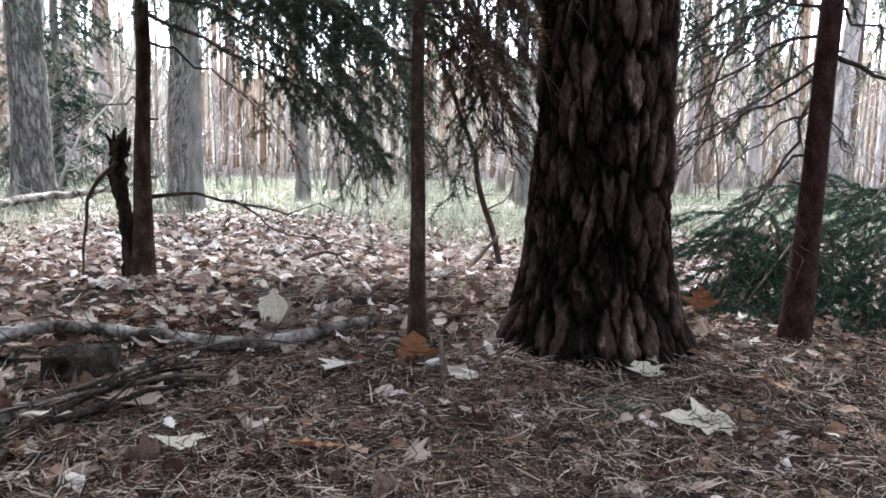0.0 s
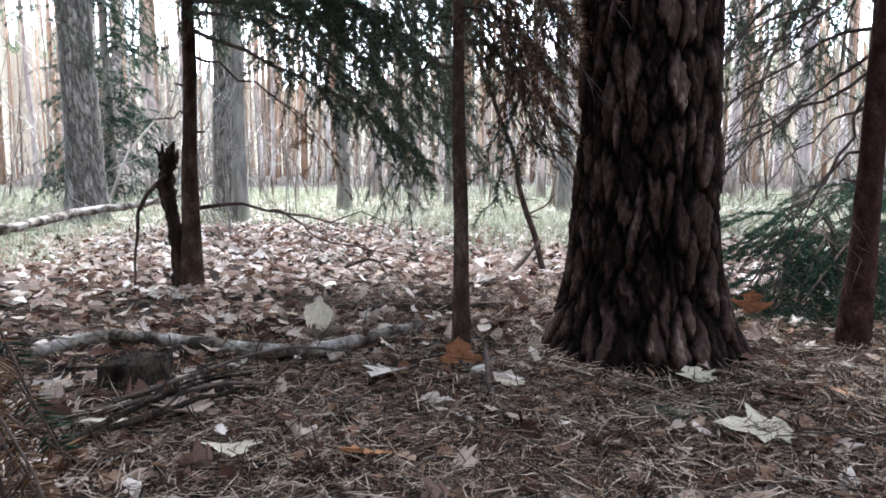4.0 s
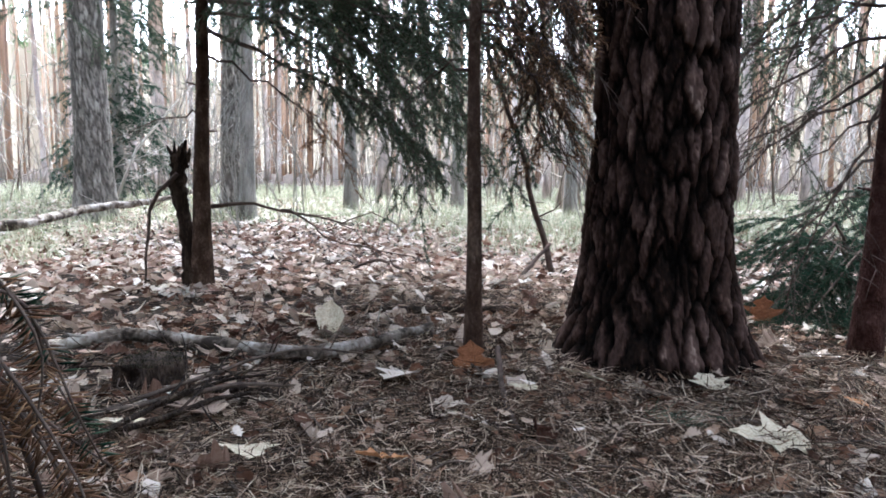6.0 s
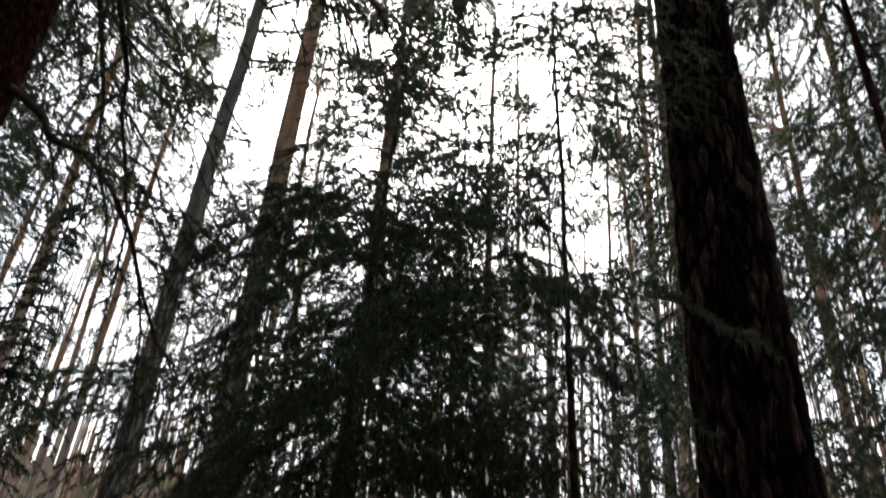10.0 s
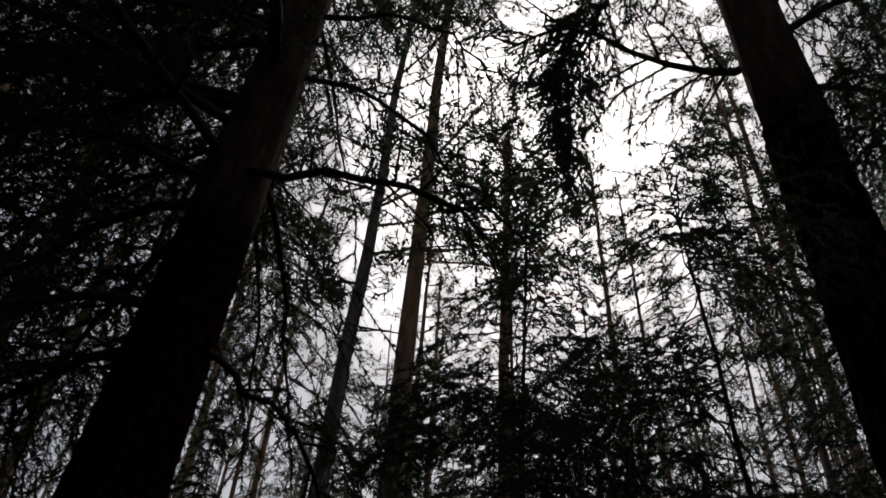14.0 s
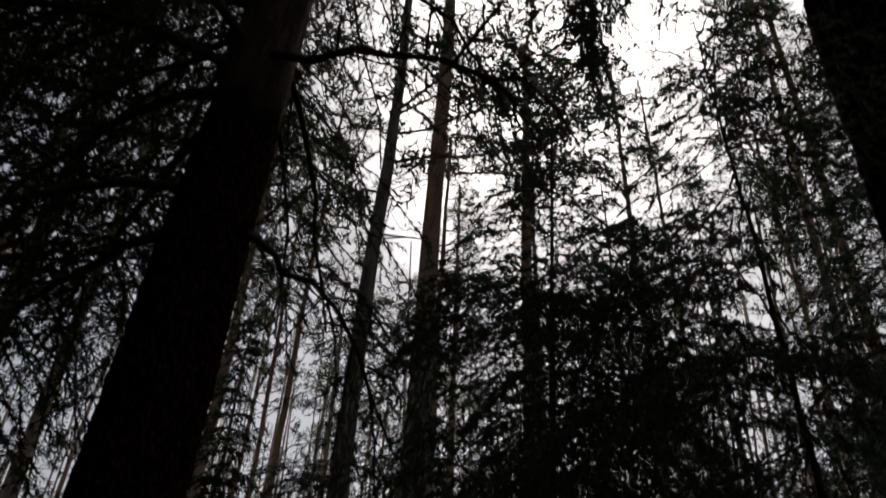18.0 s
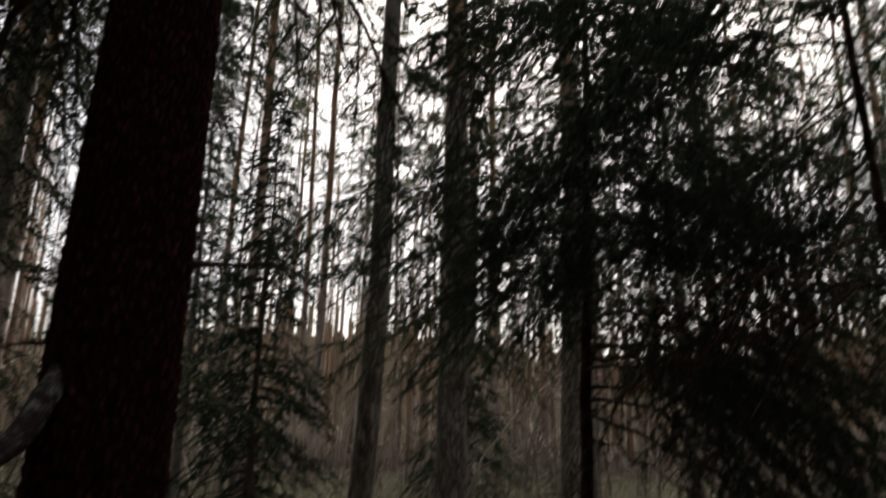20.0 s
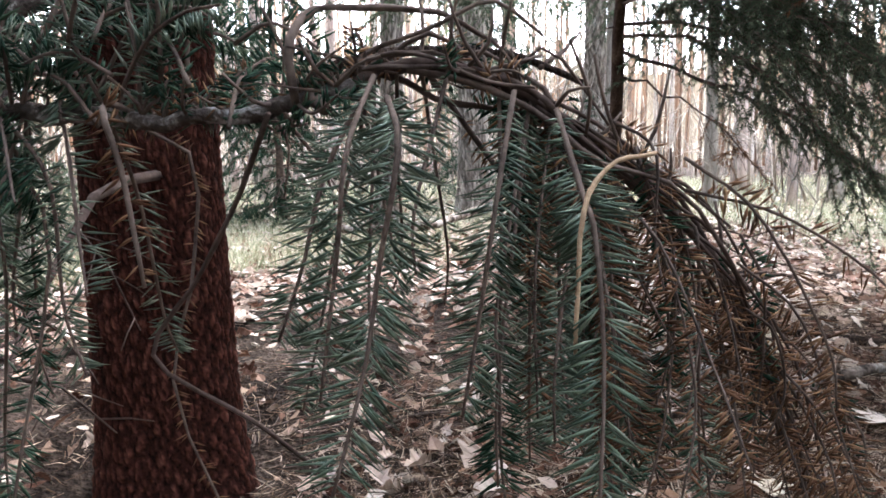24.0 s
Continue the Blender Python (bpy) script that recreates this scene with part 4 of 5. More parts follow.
for az, dist, h, reach, low, label in (
        (-67, 4.4, 2.6, 1.2, 0.12, "bushy young spruce beside the old spruce"), (29.6, 5.4, 6.6, 1.3, 1.7, "dense drooping spruce in the shade"), (-64, 4.2, 9.0, 1.7, 2.8, "tall dark spruce with drooping boughs"), (-54, 5.6, 9.5, 1.5, 3.6, "tall dark spruce with drooping boughs"), (36, 3.4, 7.0, 1.3, 2.4, "dark spruce at the edge of the thicket"), (-1.4, 8.4, 8.2, 1.2, 3.2, "spruce with full boughs behind the clearing"), (13, 7.6, 9.5, 1.4, 3.4, "spruce with full boughs behind the clearing"), (-82, 3.2, 8.0, 1.8, 1.5, "dark spruce at the edge of the thicket")):
    x, y = polar(az, dist)
    far_spruce("understory_spruce", label, x, y, h, reach, low, rs, 4.2, 260, 0.032, 0.0066)
# Unseen spruces behind the viewpoint, added only to shut out light from the back.
thicket = [far_spruce("understory_spruce", "tall dark spruce added to hold back light", *polar(az, 3.3), 9.0, 1.9, 1.6, rs, 1.6, 50, 0.13, 0.035) for az in (122, 168, -142)]
for q, (az, dist) in enumerate(((100, 4.8), (150, 5.0), (-165, 5.0), (-120, 4.8), (180, 6.5), (130, 6.5), (-140, 6.5), (110, 7.5), (160, 8), (-115, 7.5), (-160, 8))):
    copy_thing(thicket[q % 3], pose(*polar(az, dist), -0.3, 0, 0, 77 * q))
# Two more added at the sides to close off open sky.
for az, dist in ((78, 3.6), (-104, 3.4)):
    x, y = polar(az, dist)
    far_spruce("understory_spruce", "tall dark spruce added to hold back light", x, y, 9.0, 1.7, 1.8, rs, 2.6, 110, 0.04, 0.009)

# ---- bare shrubs in the clearing ----
def bare_shrub(rng):
    t = thing("bare_shrub", "thin leafless grey shrub stem in dry grass", "shrub", (0, 0, -50), "bare shrubs of the clearing")
    for _ in range(rng.integers(2, 4)):
        g = Geo()
        b = np.array([rng.normal(0, 0.06), rng.normal(0, 0.06), -0.03])
        h = rng.uniform(0.6, 1.8)
        p = spline([b, b + [rng.normal(0, 0.1), rng.normal(0, 0.1), h * 0.5], b + [rng.normal(0, 0.25), rng.normal(0, 0.25), h]], 7)
        tube(g, p, [0.005, 0.002], 5)
        for _ in range(9):
            q = p[rng.integers(2, 7)]
            e = q + np.array([rng.normal(0, 0.16), rng.normal(0, 0.16), rng.uniform(0.02, 0.3)])
            tube(g, np.array([q, (q + e) / 2 + rng.normal(0, 0.01, 3), e]), [0.003, 0.0015], 3)
        part("stem", g, GREYTWIG, t)
    return t


shrubs = [bare_shrub(rs) for _ in range(4)]
for _ in range(70):
    az, dist = rs.uniform(-75, 45), rs.uniform(4.2, 12)
    x, y = polar(az, dist)
    copy_thing(shrubs[rs.integers(4)], pose(x, y, 0, rs.uniform(-8, 8), rs.uniform(-8, 8), rs.uniform(0, 360)))
for q in shrubs:
    for o in (*q.children_recursive, q):
        bpy.data.objects.remove(o)


# ---- grass of the clearing ----
gr_ = Geo()
k = 150000
az = np.radians(rs.uniform(-80, 50, k))
dist = 3.6 + 14 * rs.random(k) ** 1.5
x, y = dist * np.sin(az), dist * np.cos(az)
keep = np.sin(x * 1.7 + 1) + np.sin(y * 1.3 + x * 0.6) + rs.normal(0, 0.7, k) + (dist - 4.5) * 0.6 > 0
x, y, dist = x[keep], y[keep], dist[keep]
base = np.stack([x, y, ground_z(x, y) - 0.01], 1)
blades(gr_, base, rs.normal(0, 0.45, (len(x), 3)) + [0, 0, 1], rs.uniform(0.04, 0.2, len(x)), 0.005, rs)
tagged(part("grass", gr_, GRASS), "dry yellow-green forest grass", "grass", kind="stuff")


# ---- bare undergrowth between the far trunks ----
br = Geo()
for _ in range(1100):
    az, dist = radians(rs.uniform(-85, 50)), 8 + 26 * rs.random() ** 1.1
    x, y = dist * math.sin(az), dist * math.cos(az)
    h, lx, ly = rs.uniform(0.6, 3.0), rs.normal(0, 0.5), rs.normal(0, 0.5)
    p = spline([(x, y, -0.05), (x + lx * 0.3, y + ly * 0.3, h * 0.5), (x + lx, y + ly, h)], 4)
    tube(br, p, [rs.uniform(0.008, 0.022), 0.004], 3)
    for _ in range(3):
        q = p[rs.integers(1, 4)]
        tube(br, np.array([q, q + [rs.normal(0, 0.5), rs.normal(0, 0.5), rs.uniform(0.1, 0.9)]]), [0.007, 0.003], 3)
tagged(part("bare_undergrowth", br, BRUSH), "pale leafless undergrowth between distant trunks", "undergrowth", kind="stuff")


# ---- leaf litter ----
LEAF_ROWS = (
    ((0, 0.03), (0.05, 0.3), (0.12, 0.42), (0.2, 0.27), (0.3, 0.5), (0.42, 0.62), (0.5, 0.34), (0.58, 0.23), (0.68, 0.31), (0.78, 0.25), (0.86, 0.12), (1, 0.01)),
    ((0, 0.02), (0.12, 0.1), (0.2, 0.19), (0.28, 0.12), (0.4, 0.29), (0.5, 0.19), (0.62, 0.33), (0.72, 0.21), (0.84, 0.24), (0.94, 0.14), (1, 0.03)),
    ((0, 0.02), (0.14, 0.17), (0.32, 0.27), (0.52, 0.29), (0.72, 0.22), (0.88, 0.1), (1, 0.01)),
)


def leaf_shape(kind, rng, curl=0.2, cols=2):
    """A curled lobed leaf as a thin sheet of rows and columns about its midrib, with a stalk."""
    rows = LEAF_ROWS[kind]
    u = np.linspace(-1, 1, 2 * cols + 1)
    n, m = len(rows), len(u)
    bend, roll_, twist = rng.uniform(-0.5, 1.0) * curl, rng.uniform(-0.3, 1.6) * curl, rng.normal(0, 0.5) * curl
    v = []
    for y, w in rows:
        w = w * rng.uniform(0.85, 1.15)
        for a in u:
            x = a * w * (1 + 0.1 * rng.normal() * (abs(a) > 0.9))
            yy = y + 0.14 * abs(a) * w - 0.5
            v.append((x, yy, bend * yy * yy + roll_ * x * x * 2 + twist * x * yy + 0.05 * abs(a) * w + rng.normal(0, 0.012)))
    f4 = [[i * m + j, i * m + j + 1, (i + 1) * m + j + 1, (i + 1) * m + j] for i in range(n - 1) for j in range(m - 1)]
    c = np.array(v[m // 2])
    k = len(v)
    v += [tuple(c + [-0.012, 0, 0]), tuple(c + [0.012, 0, 0]), tuple(c + [0.05, -0.3, 0.03]), tuple(c + [0.035, -0.3, 0.03])]
    f4.append([k, k + 1, k + 2, k + 3])
    return np.array(v), [], np.array(f4)


rl = np.random.default_rng(51)
SHAPES = [leaf_shape((0, 1, 2, 1, 2, 1)[q % 6], rl, rl.uniform(0.2, 0.95), 1) for q in range(12)]


def scatter_leaves(g, x, y, size, lift, tilt):
    for q in range(len(x)):
        v, f3, f4 = SHAPES[rl.integers(len(SHAPES))]
        m = np.array(Euler((rl.normal(0, tilt), rl.normal(0, tilt), rl.uniform(0, 6.283))).to_matrix())
        if rl.random() < 0.4:
            m = m @ np.diag([1, 1, -1])
        g.add(v @ m.T * size[q] + [x[q], y[q], float(ground_z(x[q], y[q])) + lift[q]], None, f4)


def clear_of_trunks(x, y):
    return (np.hypot(x - PINE[0], y - PINE[1]) > 0.24) & (np.hypot(x - SP[0], y - SP[1]) > 0.2) & (np.hypot(x + 0.054, y - 1.57) > 0.045)


lit = Geo()
k = 15000
r_, a_ = 0.7 + 4.6 * rl.random(k) ** 0.75, np.radians(rl.uniform(-100, 60, k))
x, y = r_ * np.sin(a_) - 0.1, r_ * np.cos(a_)
dens = np.clip((y - 1.2 - 0.35 * np.clip(x + 0.1, -0.6, 1)) / 0.8, 0.24, 1) * np.clip(1.5 - 0.13 * r_, 0.2, 1)
dens = np.where(x < -0.55, np.maximum(dens, 0.7), dens)
dens = np.where((x > 0.55) & (y < 2.3), dens * 0.35, dens)
keep = (rl.random(k) < dens) & clear_of_trunks(x, y)
x, y = x[keep], y[keep]
scatter_leaves(lit, x, y, rl.uniform(0.02, 0.062, len(x)), rl.uniform(0.004, 0.04, len(x)), 0.42)
tagged(part("leaf_litter", lit, LEAF, smooth=False), "dry tan, brown and pale fallen leaves", "leaf litter", kind="stuff")
FLAT = []
for q in range(6):
    v, u_ = [], rl.normal(0, 0.08, 20)
    for j, (yy, w_) in enumerate(((0, 0.04), (0.25, 0.28), (0.5, 0.2), (0.72, 0.3), (1, 0.03))):
        v += [(-w_ + u_[j], yy - 0.5, 0.12 * rl.random()), (u_[j + 5] * 0.4, yy - 0.5, 0), (w_ + u_[j + 10], yy - 0.5, 0.12 * rl.random())]
    FLAT.append((np.array(v), np.array([[3 * i + c, 3 * i + c + 1, 3 * i + c + 4, 3 * i + c + 3] for i in range(4) for c in (0, 1)])))


def far_leaves(g, x, y, lo, hi):
    for q in range(len(x)):
        v, f4 = FLAT[q % 6]
        m = np.array(Euler((rl.normal(0, 0.32), rl.normal(0, 0.32), rl.uniform(0, 6.283))).to_matrix())
        g.add(v @ m.T * rl.uniform(lo, hi) + [x[q], y[q], float(ground_z(x[q], y[q])) + rl.uniform(0.008, 0.03)], None, f4)


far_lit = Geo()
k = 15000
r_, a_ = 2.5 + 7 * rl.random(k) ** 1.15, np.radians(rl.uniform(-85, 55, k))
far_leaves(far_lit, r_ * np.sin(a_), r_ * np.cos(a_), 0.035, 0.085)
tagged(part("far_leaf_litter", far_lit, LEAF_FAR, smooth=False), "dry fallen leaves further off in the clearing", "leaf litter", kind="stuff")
shade_lit = Geo()
k = 5000
r_, a_ = 0.5 + 6 * rl.random(k) ** 0.7, np.radians(rl.uniform(50, 275, k))
x, y = r_ * np.sin(a_), r_ * np.cos(a_)
keep = clear_of_trunks(x, y)
far_leaves(shade_lit, x[keep], y[keep], 0.04, 0.09)
tagged(part("thicket_leaf_litter", shade_lit, LEAF, smooth=False), "dry brown leaves under the thicket", "leaf litter", kind="stuff")

bits = Geo()
k = 2600
x, y = rl.uniform(-1.0, 1.4, k), 0.55 + 1.5 * rl.random(k)
keep = clear_of_trunks(x, y)
far_leaves(bits, x[keep], y[keep], 0.012, 0.042)
tagged(part("leaf_fragments", bits, LEAF_BITS, smooth=False), "small broken brown leaf pieces among needles", "leaf litter", kind="stuff")

nd = Geo()
k = 125000
x, y = rl.normal(0.15, 0.75, k), 0.1 + rl.gamma(3.2, 0.38, k)
keep = (rl.random(k) < np.where((x > -0.5) | (y < 1.2), 1.0, 0.35)) & clear_of_trunks(x, y) & (np.hypot(x, y) < 4)
x, y = x[keep], y[keep]
w_ = unit(rl.normal(0, 1, (len(x), 3)) * [1, 1, 0.16])
ln = rl.uniform(0.016, 0.034, len(x))
at = np.stack([x, y, ground_z(x, y) + 0.034 * rl.random(len(x)) ** 2 + 0.001 + 0.014 * np.clip(np.sin(x * 31) * np.sin(y * 27 + x * 9), 0, 1)], 1)
bend = w_ + rl.normal(0, 0.35, (len(x), 3)) * [1, 1, 0.2]
side = unit(np.cross(w_, rl.normal(0, 0.35, (len(x), 3)) + [0, 0, 1])) * 0.0009
mid = at + w_ * ln[:, None]
nd.add(np.stack([at - side, at + side, mid + side, mid - side, mid + unit(bend) * ln[:, None]], 1), (np.arange(len(x)) * 5)[:, None] + [[3, 2, 4]], (np.arange(len(x)) * 5)[:, None] + [[0, 1, 2, 3]])
tagged(part("needle_litter", nd, STRAW), "fallen brown pine needles", "needle litter", kind="stuff")

tl = Geo()
for _ in range(900):
    x, y = rl.uniform(-1.5, 1.4), 0.6 + 2.2 * rl.random() ** 1.2
    if not clear_of_trunks(np.array(x), np.array(y)):
        continue
    a, ln = rl.uniform(0, 6.283), rl.uniform(0.04, 0.22)
    z = float(ground_z(x, y))
    p = spline([(x, y, z + rl.uniform(0.003, 0.03)), (x + ln * 0.5 * math.cos(a) + rl.normal(0, 0.01), y + ln * 0.5 * math.sin(a) + rl.normal(0, 0.01), z + rl.uniform(0.006, 0.035)), (x + ln * math.cos(a), y + ln * math.sin(a), z + rl.uniform(0.003, 0.03))], 5)
    tube(tl, p, [rl.uniform(0.0012, 0.0035), 0.001], 4)
tagged(part("twig_litter", tl, TWIG), "small dark fallen twigs on needles", "twig litter", kind="stuff")

# single leaves that can be told apart
singles = []
for q, (v, f3, f4) in enumerate(SHAPES):
    lg = Geo()
    lg.add(v, f3, f4)
    singles.append(lg.mesh("leaf", LEAF_OBJ, False))
for q in range(290):
    for _ in range(30):
        x, y = rl.uniform(-0.95, 0.95), rl.uniform(0.75, 2.1)
        if clear_of_trunks(np.array(x), np.array(y)) and rl.random() < (0.95 if y > 1.5 or x < -0.45 else 0.12):
            break
    o = part("leaf", singles[rl.integers(12)], None, ground)
    s_ = rl.uniform(0.03, 0.07)
    o.matrix_basis = pose(x, y, float(ground_z(x, y)) + rl.uniform(0.008, 0.03), rl.normal(0, 16), rl.normal(0, 16), rl.uniform(0, 360)) @ Matrix.Diagonal((s_, s_, s_, 1))


def big_leaf(label, mat, kind, x, y, z, size, rot, curl):
    lg = Geo()
    lg.add(*leaf_shape(kind, rl, curl * 0.5, 3))
    me = lg.mesh("fallen_leaf", mat, False)
    o = tagged(new("fallen_leaf", me), label, "leaf", "large leaves on the forest floor")
    o.matrix_basis = pose(x, y, float(ground_z(x, y)) + z + 0.018, *rot) @ Matrix.Diagonal((size, size, size, 1))
    return o


big_leaf("large pale cream lobed leaf on brown needles", LEAF_PALE, 0, 0.44, 1.1, 0.016, 0.125, (4, -3, 80), 0.15)
big_leaf("pale lobed leaf at the foot of the pine", LEAF_PALE, 0, 0.44, 1.41, 0.014, 0.078, (10, 0, 20), 0.3)
big_leaf("large pale leaf leaning on the log", LEAF_PALE, 2, -0.46, 1.8, 0.035, 0.13, (38, 5, 10), 0.3)
big_leaf("whitish grey leaf among needles", LEAF_PALE, 0, -0.38, 0.95, 0.014, 0.085, (8, -6, 200), 0.5)
big_leaf("orange-brown curled leaf on needles", LEAF_ORANGE, 1, -0.18, 0.96, 0.015, 0.08, (10, 15, 110), 0.8)
big_leaf("rust-brown leaf propped against the sapling", LEAF_RUST, 0, -0.06, 1.5, 0.02, 0.09, (58, 0, 8), 0.4)
big_leaf("pale curled leaf beside the pine", LEAF_PALE, 1, 0.18, 1.4, 0.02, 0.1, (12, 20, 80), 1.0)
big_leaf("rust-brown leaf behind the pine", LEAF_RUST, 0, 0.8, 2.05, 0.04, 0.09, (60, 0, -20), 0.4)
big_leaf("tan leaf on needles", LEAF_OBJ, 0, -0.21, 1.38, 0.02, 0.1, (5, 8, 150), 0.6)
big_leaf("pale leaf by dark sticks", LEAF_PALE, 1, -0.6, 1.03, 0.02, 0.11, (6, 10, 120), 0.5)
big_leaf("tan leaf beside dark sticks", LEAF_OBJ, 0, -0.53, 1.12, 0.02, 0.1, (3, 4, 60), 0.4)
big_leaf("small orange leaf on needles", LEAF_ORANGE, 2, 0.67, 1.28, 0.012, 0.05, (5, 5, 30), 0.3)
big_leaf("pale leaf near the stick", LEAF_PALE, 0, 0.05, 1.33, 0.014, 0.06, (5, 5, 100), 0.3)
big_leaf("pale leaf beside the log", LEAF_PALE, 2, -0.56, 1.9, 0.02, 0.07, (10, 5, 100), 0.3)


# ---- sticks, log, stumps, cones ----
def stick(name, label, pts, radii, mat, sides=8, twigs=0, category="branch", n=14, rough=0.06):
    base = np.array(pts[0], float) * [1, 1, 0]
    t = thing(name, label, category, tuple(base))
    g = Geo()
    p = spline(np.array(pts) - base, n) + rl.normal(0, radii[0] * 0.15, (n, 3))
    tube(g, p, radii, sides, rough, rl)
    part("stem", g, mat, t)
    for _ in range(twigs):
        q = p[rl.integers(2, n)]
        e = q + rl.normal(0, 0.09, 3) * [1, 1, 0.5] + [0, 0, 0.03]
        w = Geo()
        tube(w, np.array([q, (q + e) / 2 + rl.normal(0, 0.008, 3), e]), [radii[-1] * 0.6, 0.001], 4)
        part("twig", w, mat, t)
    return t


stick("fallen_log", "crooked bleached fallen branch lying on leaves", [(-1.002, 1.388, 0.045), (-0.987, 1.476, 0.045), (-0.948, 1.537, 0.045), (-0.869, 1.562, 0.045), (-0.765, 1.539, 0.045), (-0.612, 1.487, 0.045), (-0.500, 1.458, 0.045), (-0.402, 1.467, 0.045), (-0.297, 1.575, 0.045), (-0.170, 1.759, 0.045)], [0.012, 0.015, 0.016, 0.017, 0.017, 0.011], PALEWOOD, 10, 3, "log", 40)
stick("fallen_log", "thin pale fallen trunk in the grass", [(-3.4, 3.2, 0.1), (-2.68, 3.5, 0.12), (-2.66, 4.3, 0.17), (-2.5, 4.9, 0.2), (-2.42, 5.7, 0.3)], [0.03, 0.028, 0.018], PALEWOOD, 8, 4, "log", 30)
stick("short_stick", "short greyish-brown stick on needles", [(0.0, 1.53, 0.05), (0.01, 1.28, 0.02), (0.03, 1.13, 0.012)], [0.006, 0.005], DEADTWIG)
stick("fallen_branch", "thin arched dead branch on leaves", [(-0.63, 2.84, 0.02), (-0.5, 2.9, 0.06), (-0.33, 2.74, 0.02)], [0.008, 0.006], DEADTWIG)
stick("fallen_branch", "dark fallen branch behind the sapling", [(-0.45, 2.05, 0.02), (-0.14, 2.02, 0.03), (0.22, 2.2, 0.02)], [0.012, 0.015, 0.007], ROTTEN)
stick("fallen_branch", "brown stick at the edge of needles", [(0.28, 0.85, 0.012), (0.39, 0.91, 0.015), (0.48, 0.945, 0.02)], [0.006, 0.008, 0.006], TWIG)
stick("fallen_branch", "thin dark stick on needles", [(0.42, 0.93, 0.012), (0.6, 0.87, 0.012), (0.75, 0.88, 0.01)], [0.003, 0.003], TWIG)
stick("fallen_branch", "dark twiggy branch on leaves", [(-0.82, 0.98, 0.02), (-0.66, 1.08, 0.04), (-0.5, 1.2, 0.05), (-0.4, 1.27, 0.03)], [0.006, 0.005, 0.003], TWIG, 6, 6)
stick("fallen_branch", "dark twiggy branch on leaves", [(-0.75, 1.05, 0.02), (-0.6, 1.18, 0.05), (-0.45, 1.38, 0.07), (-0.3, 1.45, 0.05)], [0.005, 0.004, 0.002], TWIG, 6, 6)
stick("fallen_branch", "dark stick lying on leaves", [(-0.62, 1.22, 0.02), (-0.5, 1.23, 0.03), (-0.42, 1.25, 0.02)], [0.006, 0.008, 0.005], ROTTEN)
stick("fallen_branch", "forked twig beside the log", [(-0.19, 1.83, 0.05), (-0.15, 1.68, 0.02), (-0.09, 1.6, 0.01)], [0.007, 0.004], TWIG)
stick("fallen_branch", "curved thin twig beside the pine", [(-0.02, 1.72, 0.012), (0.1, 1.79, 0.02), (0.17, 1.87, 0.03)], [0.004, 0.003], TWIG)
stick("bent_sapling", "bent grey dead sapling leaning over leaves", [(0.26, 2.87, -0.02), (0.21, 2.89, 0.17), (0.15, 2.86, 0.34), (0.11, 2.83, 0.53), (0.0, 2.8, 0.8), (-0.1, 2.8, 1.1)], [0.014, 0.011, 0.007], DEADTWIG, 7, 14, "sapling")
stick("fallen_branch", "mossy diagonal dead branch", [(0.23, 2.8, 0.16), (0.14, 2.67, 0.08), (0.06, 2.54, 0.0)], [0.008, 0.011], DEADTWIG, 7)
stick("dead_branch", "curved dead branch hooked on the rotten stub", [(-1.17, 2.42, 0.43), (-1.25, 2.4, 0.33), (-1.27, 2.39, 0.22), (-1.28, 2.37, 0.02)], [0.009, 0.007, 0.004], DEADTWIG, 6, 2)


def rotten_stub():
    """A hollow broken stub leaning on the spruce's foot, with ragged teeth at its top."""
    t = thing("rotten_stub", "dark rotten broken stub grown against a spruce", "stump", (-1.15, 2.43, 0))
    g = Geo()
    p = spline([(0.03, 0.0, -0.05), (0.01, 0.0, 0.2), (-0.03, 0.02, 0.36), (-0.025, 0.03, 0.5)], 30)
    tube(g, p, [0.036, 0.03, 0.024, 0.021, 0.031, 0.024, 0.028], 18, 0.2, rl)
    part("stub", g, ROTTEN, t)
    for q in range(9):
        a = q * 0.7
        g = Geo()
        b = p[-1] + [0.024 * math.cos(a), 0.024 * math.sin(a), -0.03]
        tube(g, np.array([b, b + [rl.normal(0, 0.005), rl.normal(0, 0.005), 0.03], b + [rl.normal(0, 0.01), rl.normal(0, 0.01), rl.uniform(0.05, 0.09)]]), [0.011, 0.009, 0.003], 5, 0.1, rl)
        part("splinter", g, ROTTEN, t)


rotten_stub()


def low_stump():
    t = thing("low_stump", "low rotten stump with a mossy top", "stump", (-0.69, 1.27, 0))
    g = Geo()
    zz = np.linspace(-0.05, 0.075, 9)
    tube(g, np.stack([0 * zz, 0 * zz, zz], 1), [0.085, 0.07, 0.062, 0.058], 30, 0.12, rl)
    part("stump", g, ROTTEN, t)
    k = 400
    a, r = rl.uniform(0, 6.283, k), 0.062 * np.sqrt(rl.random(k))
    m = Geo()
    blades(m, np.stack([r * np.cos(a), r * np.sin(a), np.full(k, 0.073)], 1), rl.normal(0, 0.5, (k, 3)) + [0, 0, 1], rl.uniform(0.003, 0.009, k), 0.003, rl)
    tagged(part("moss", m, MOSS, t, "dull green moss"), kind="stuff")


low_stump()


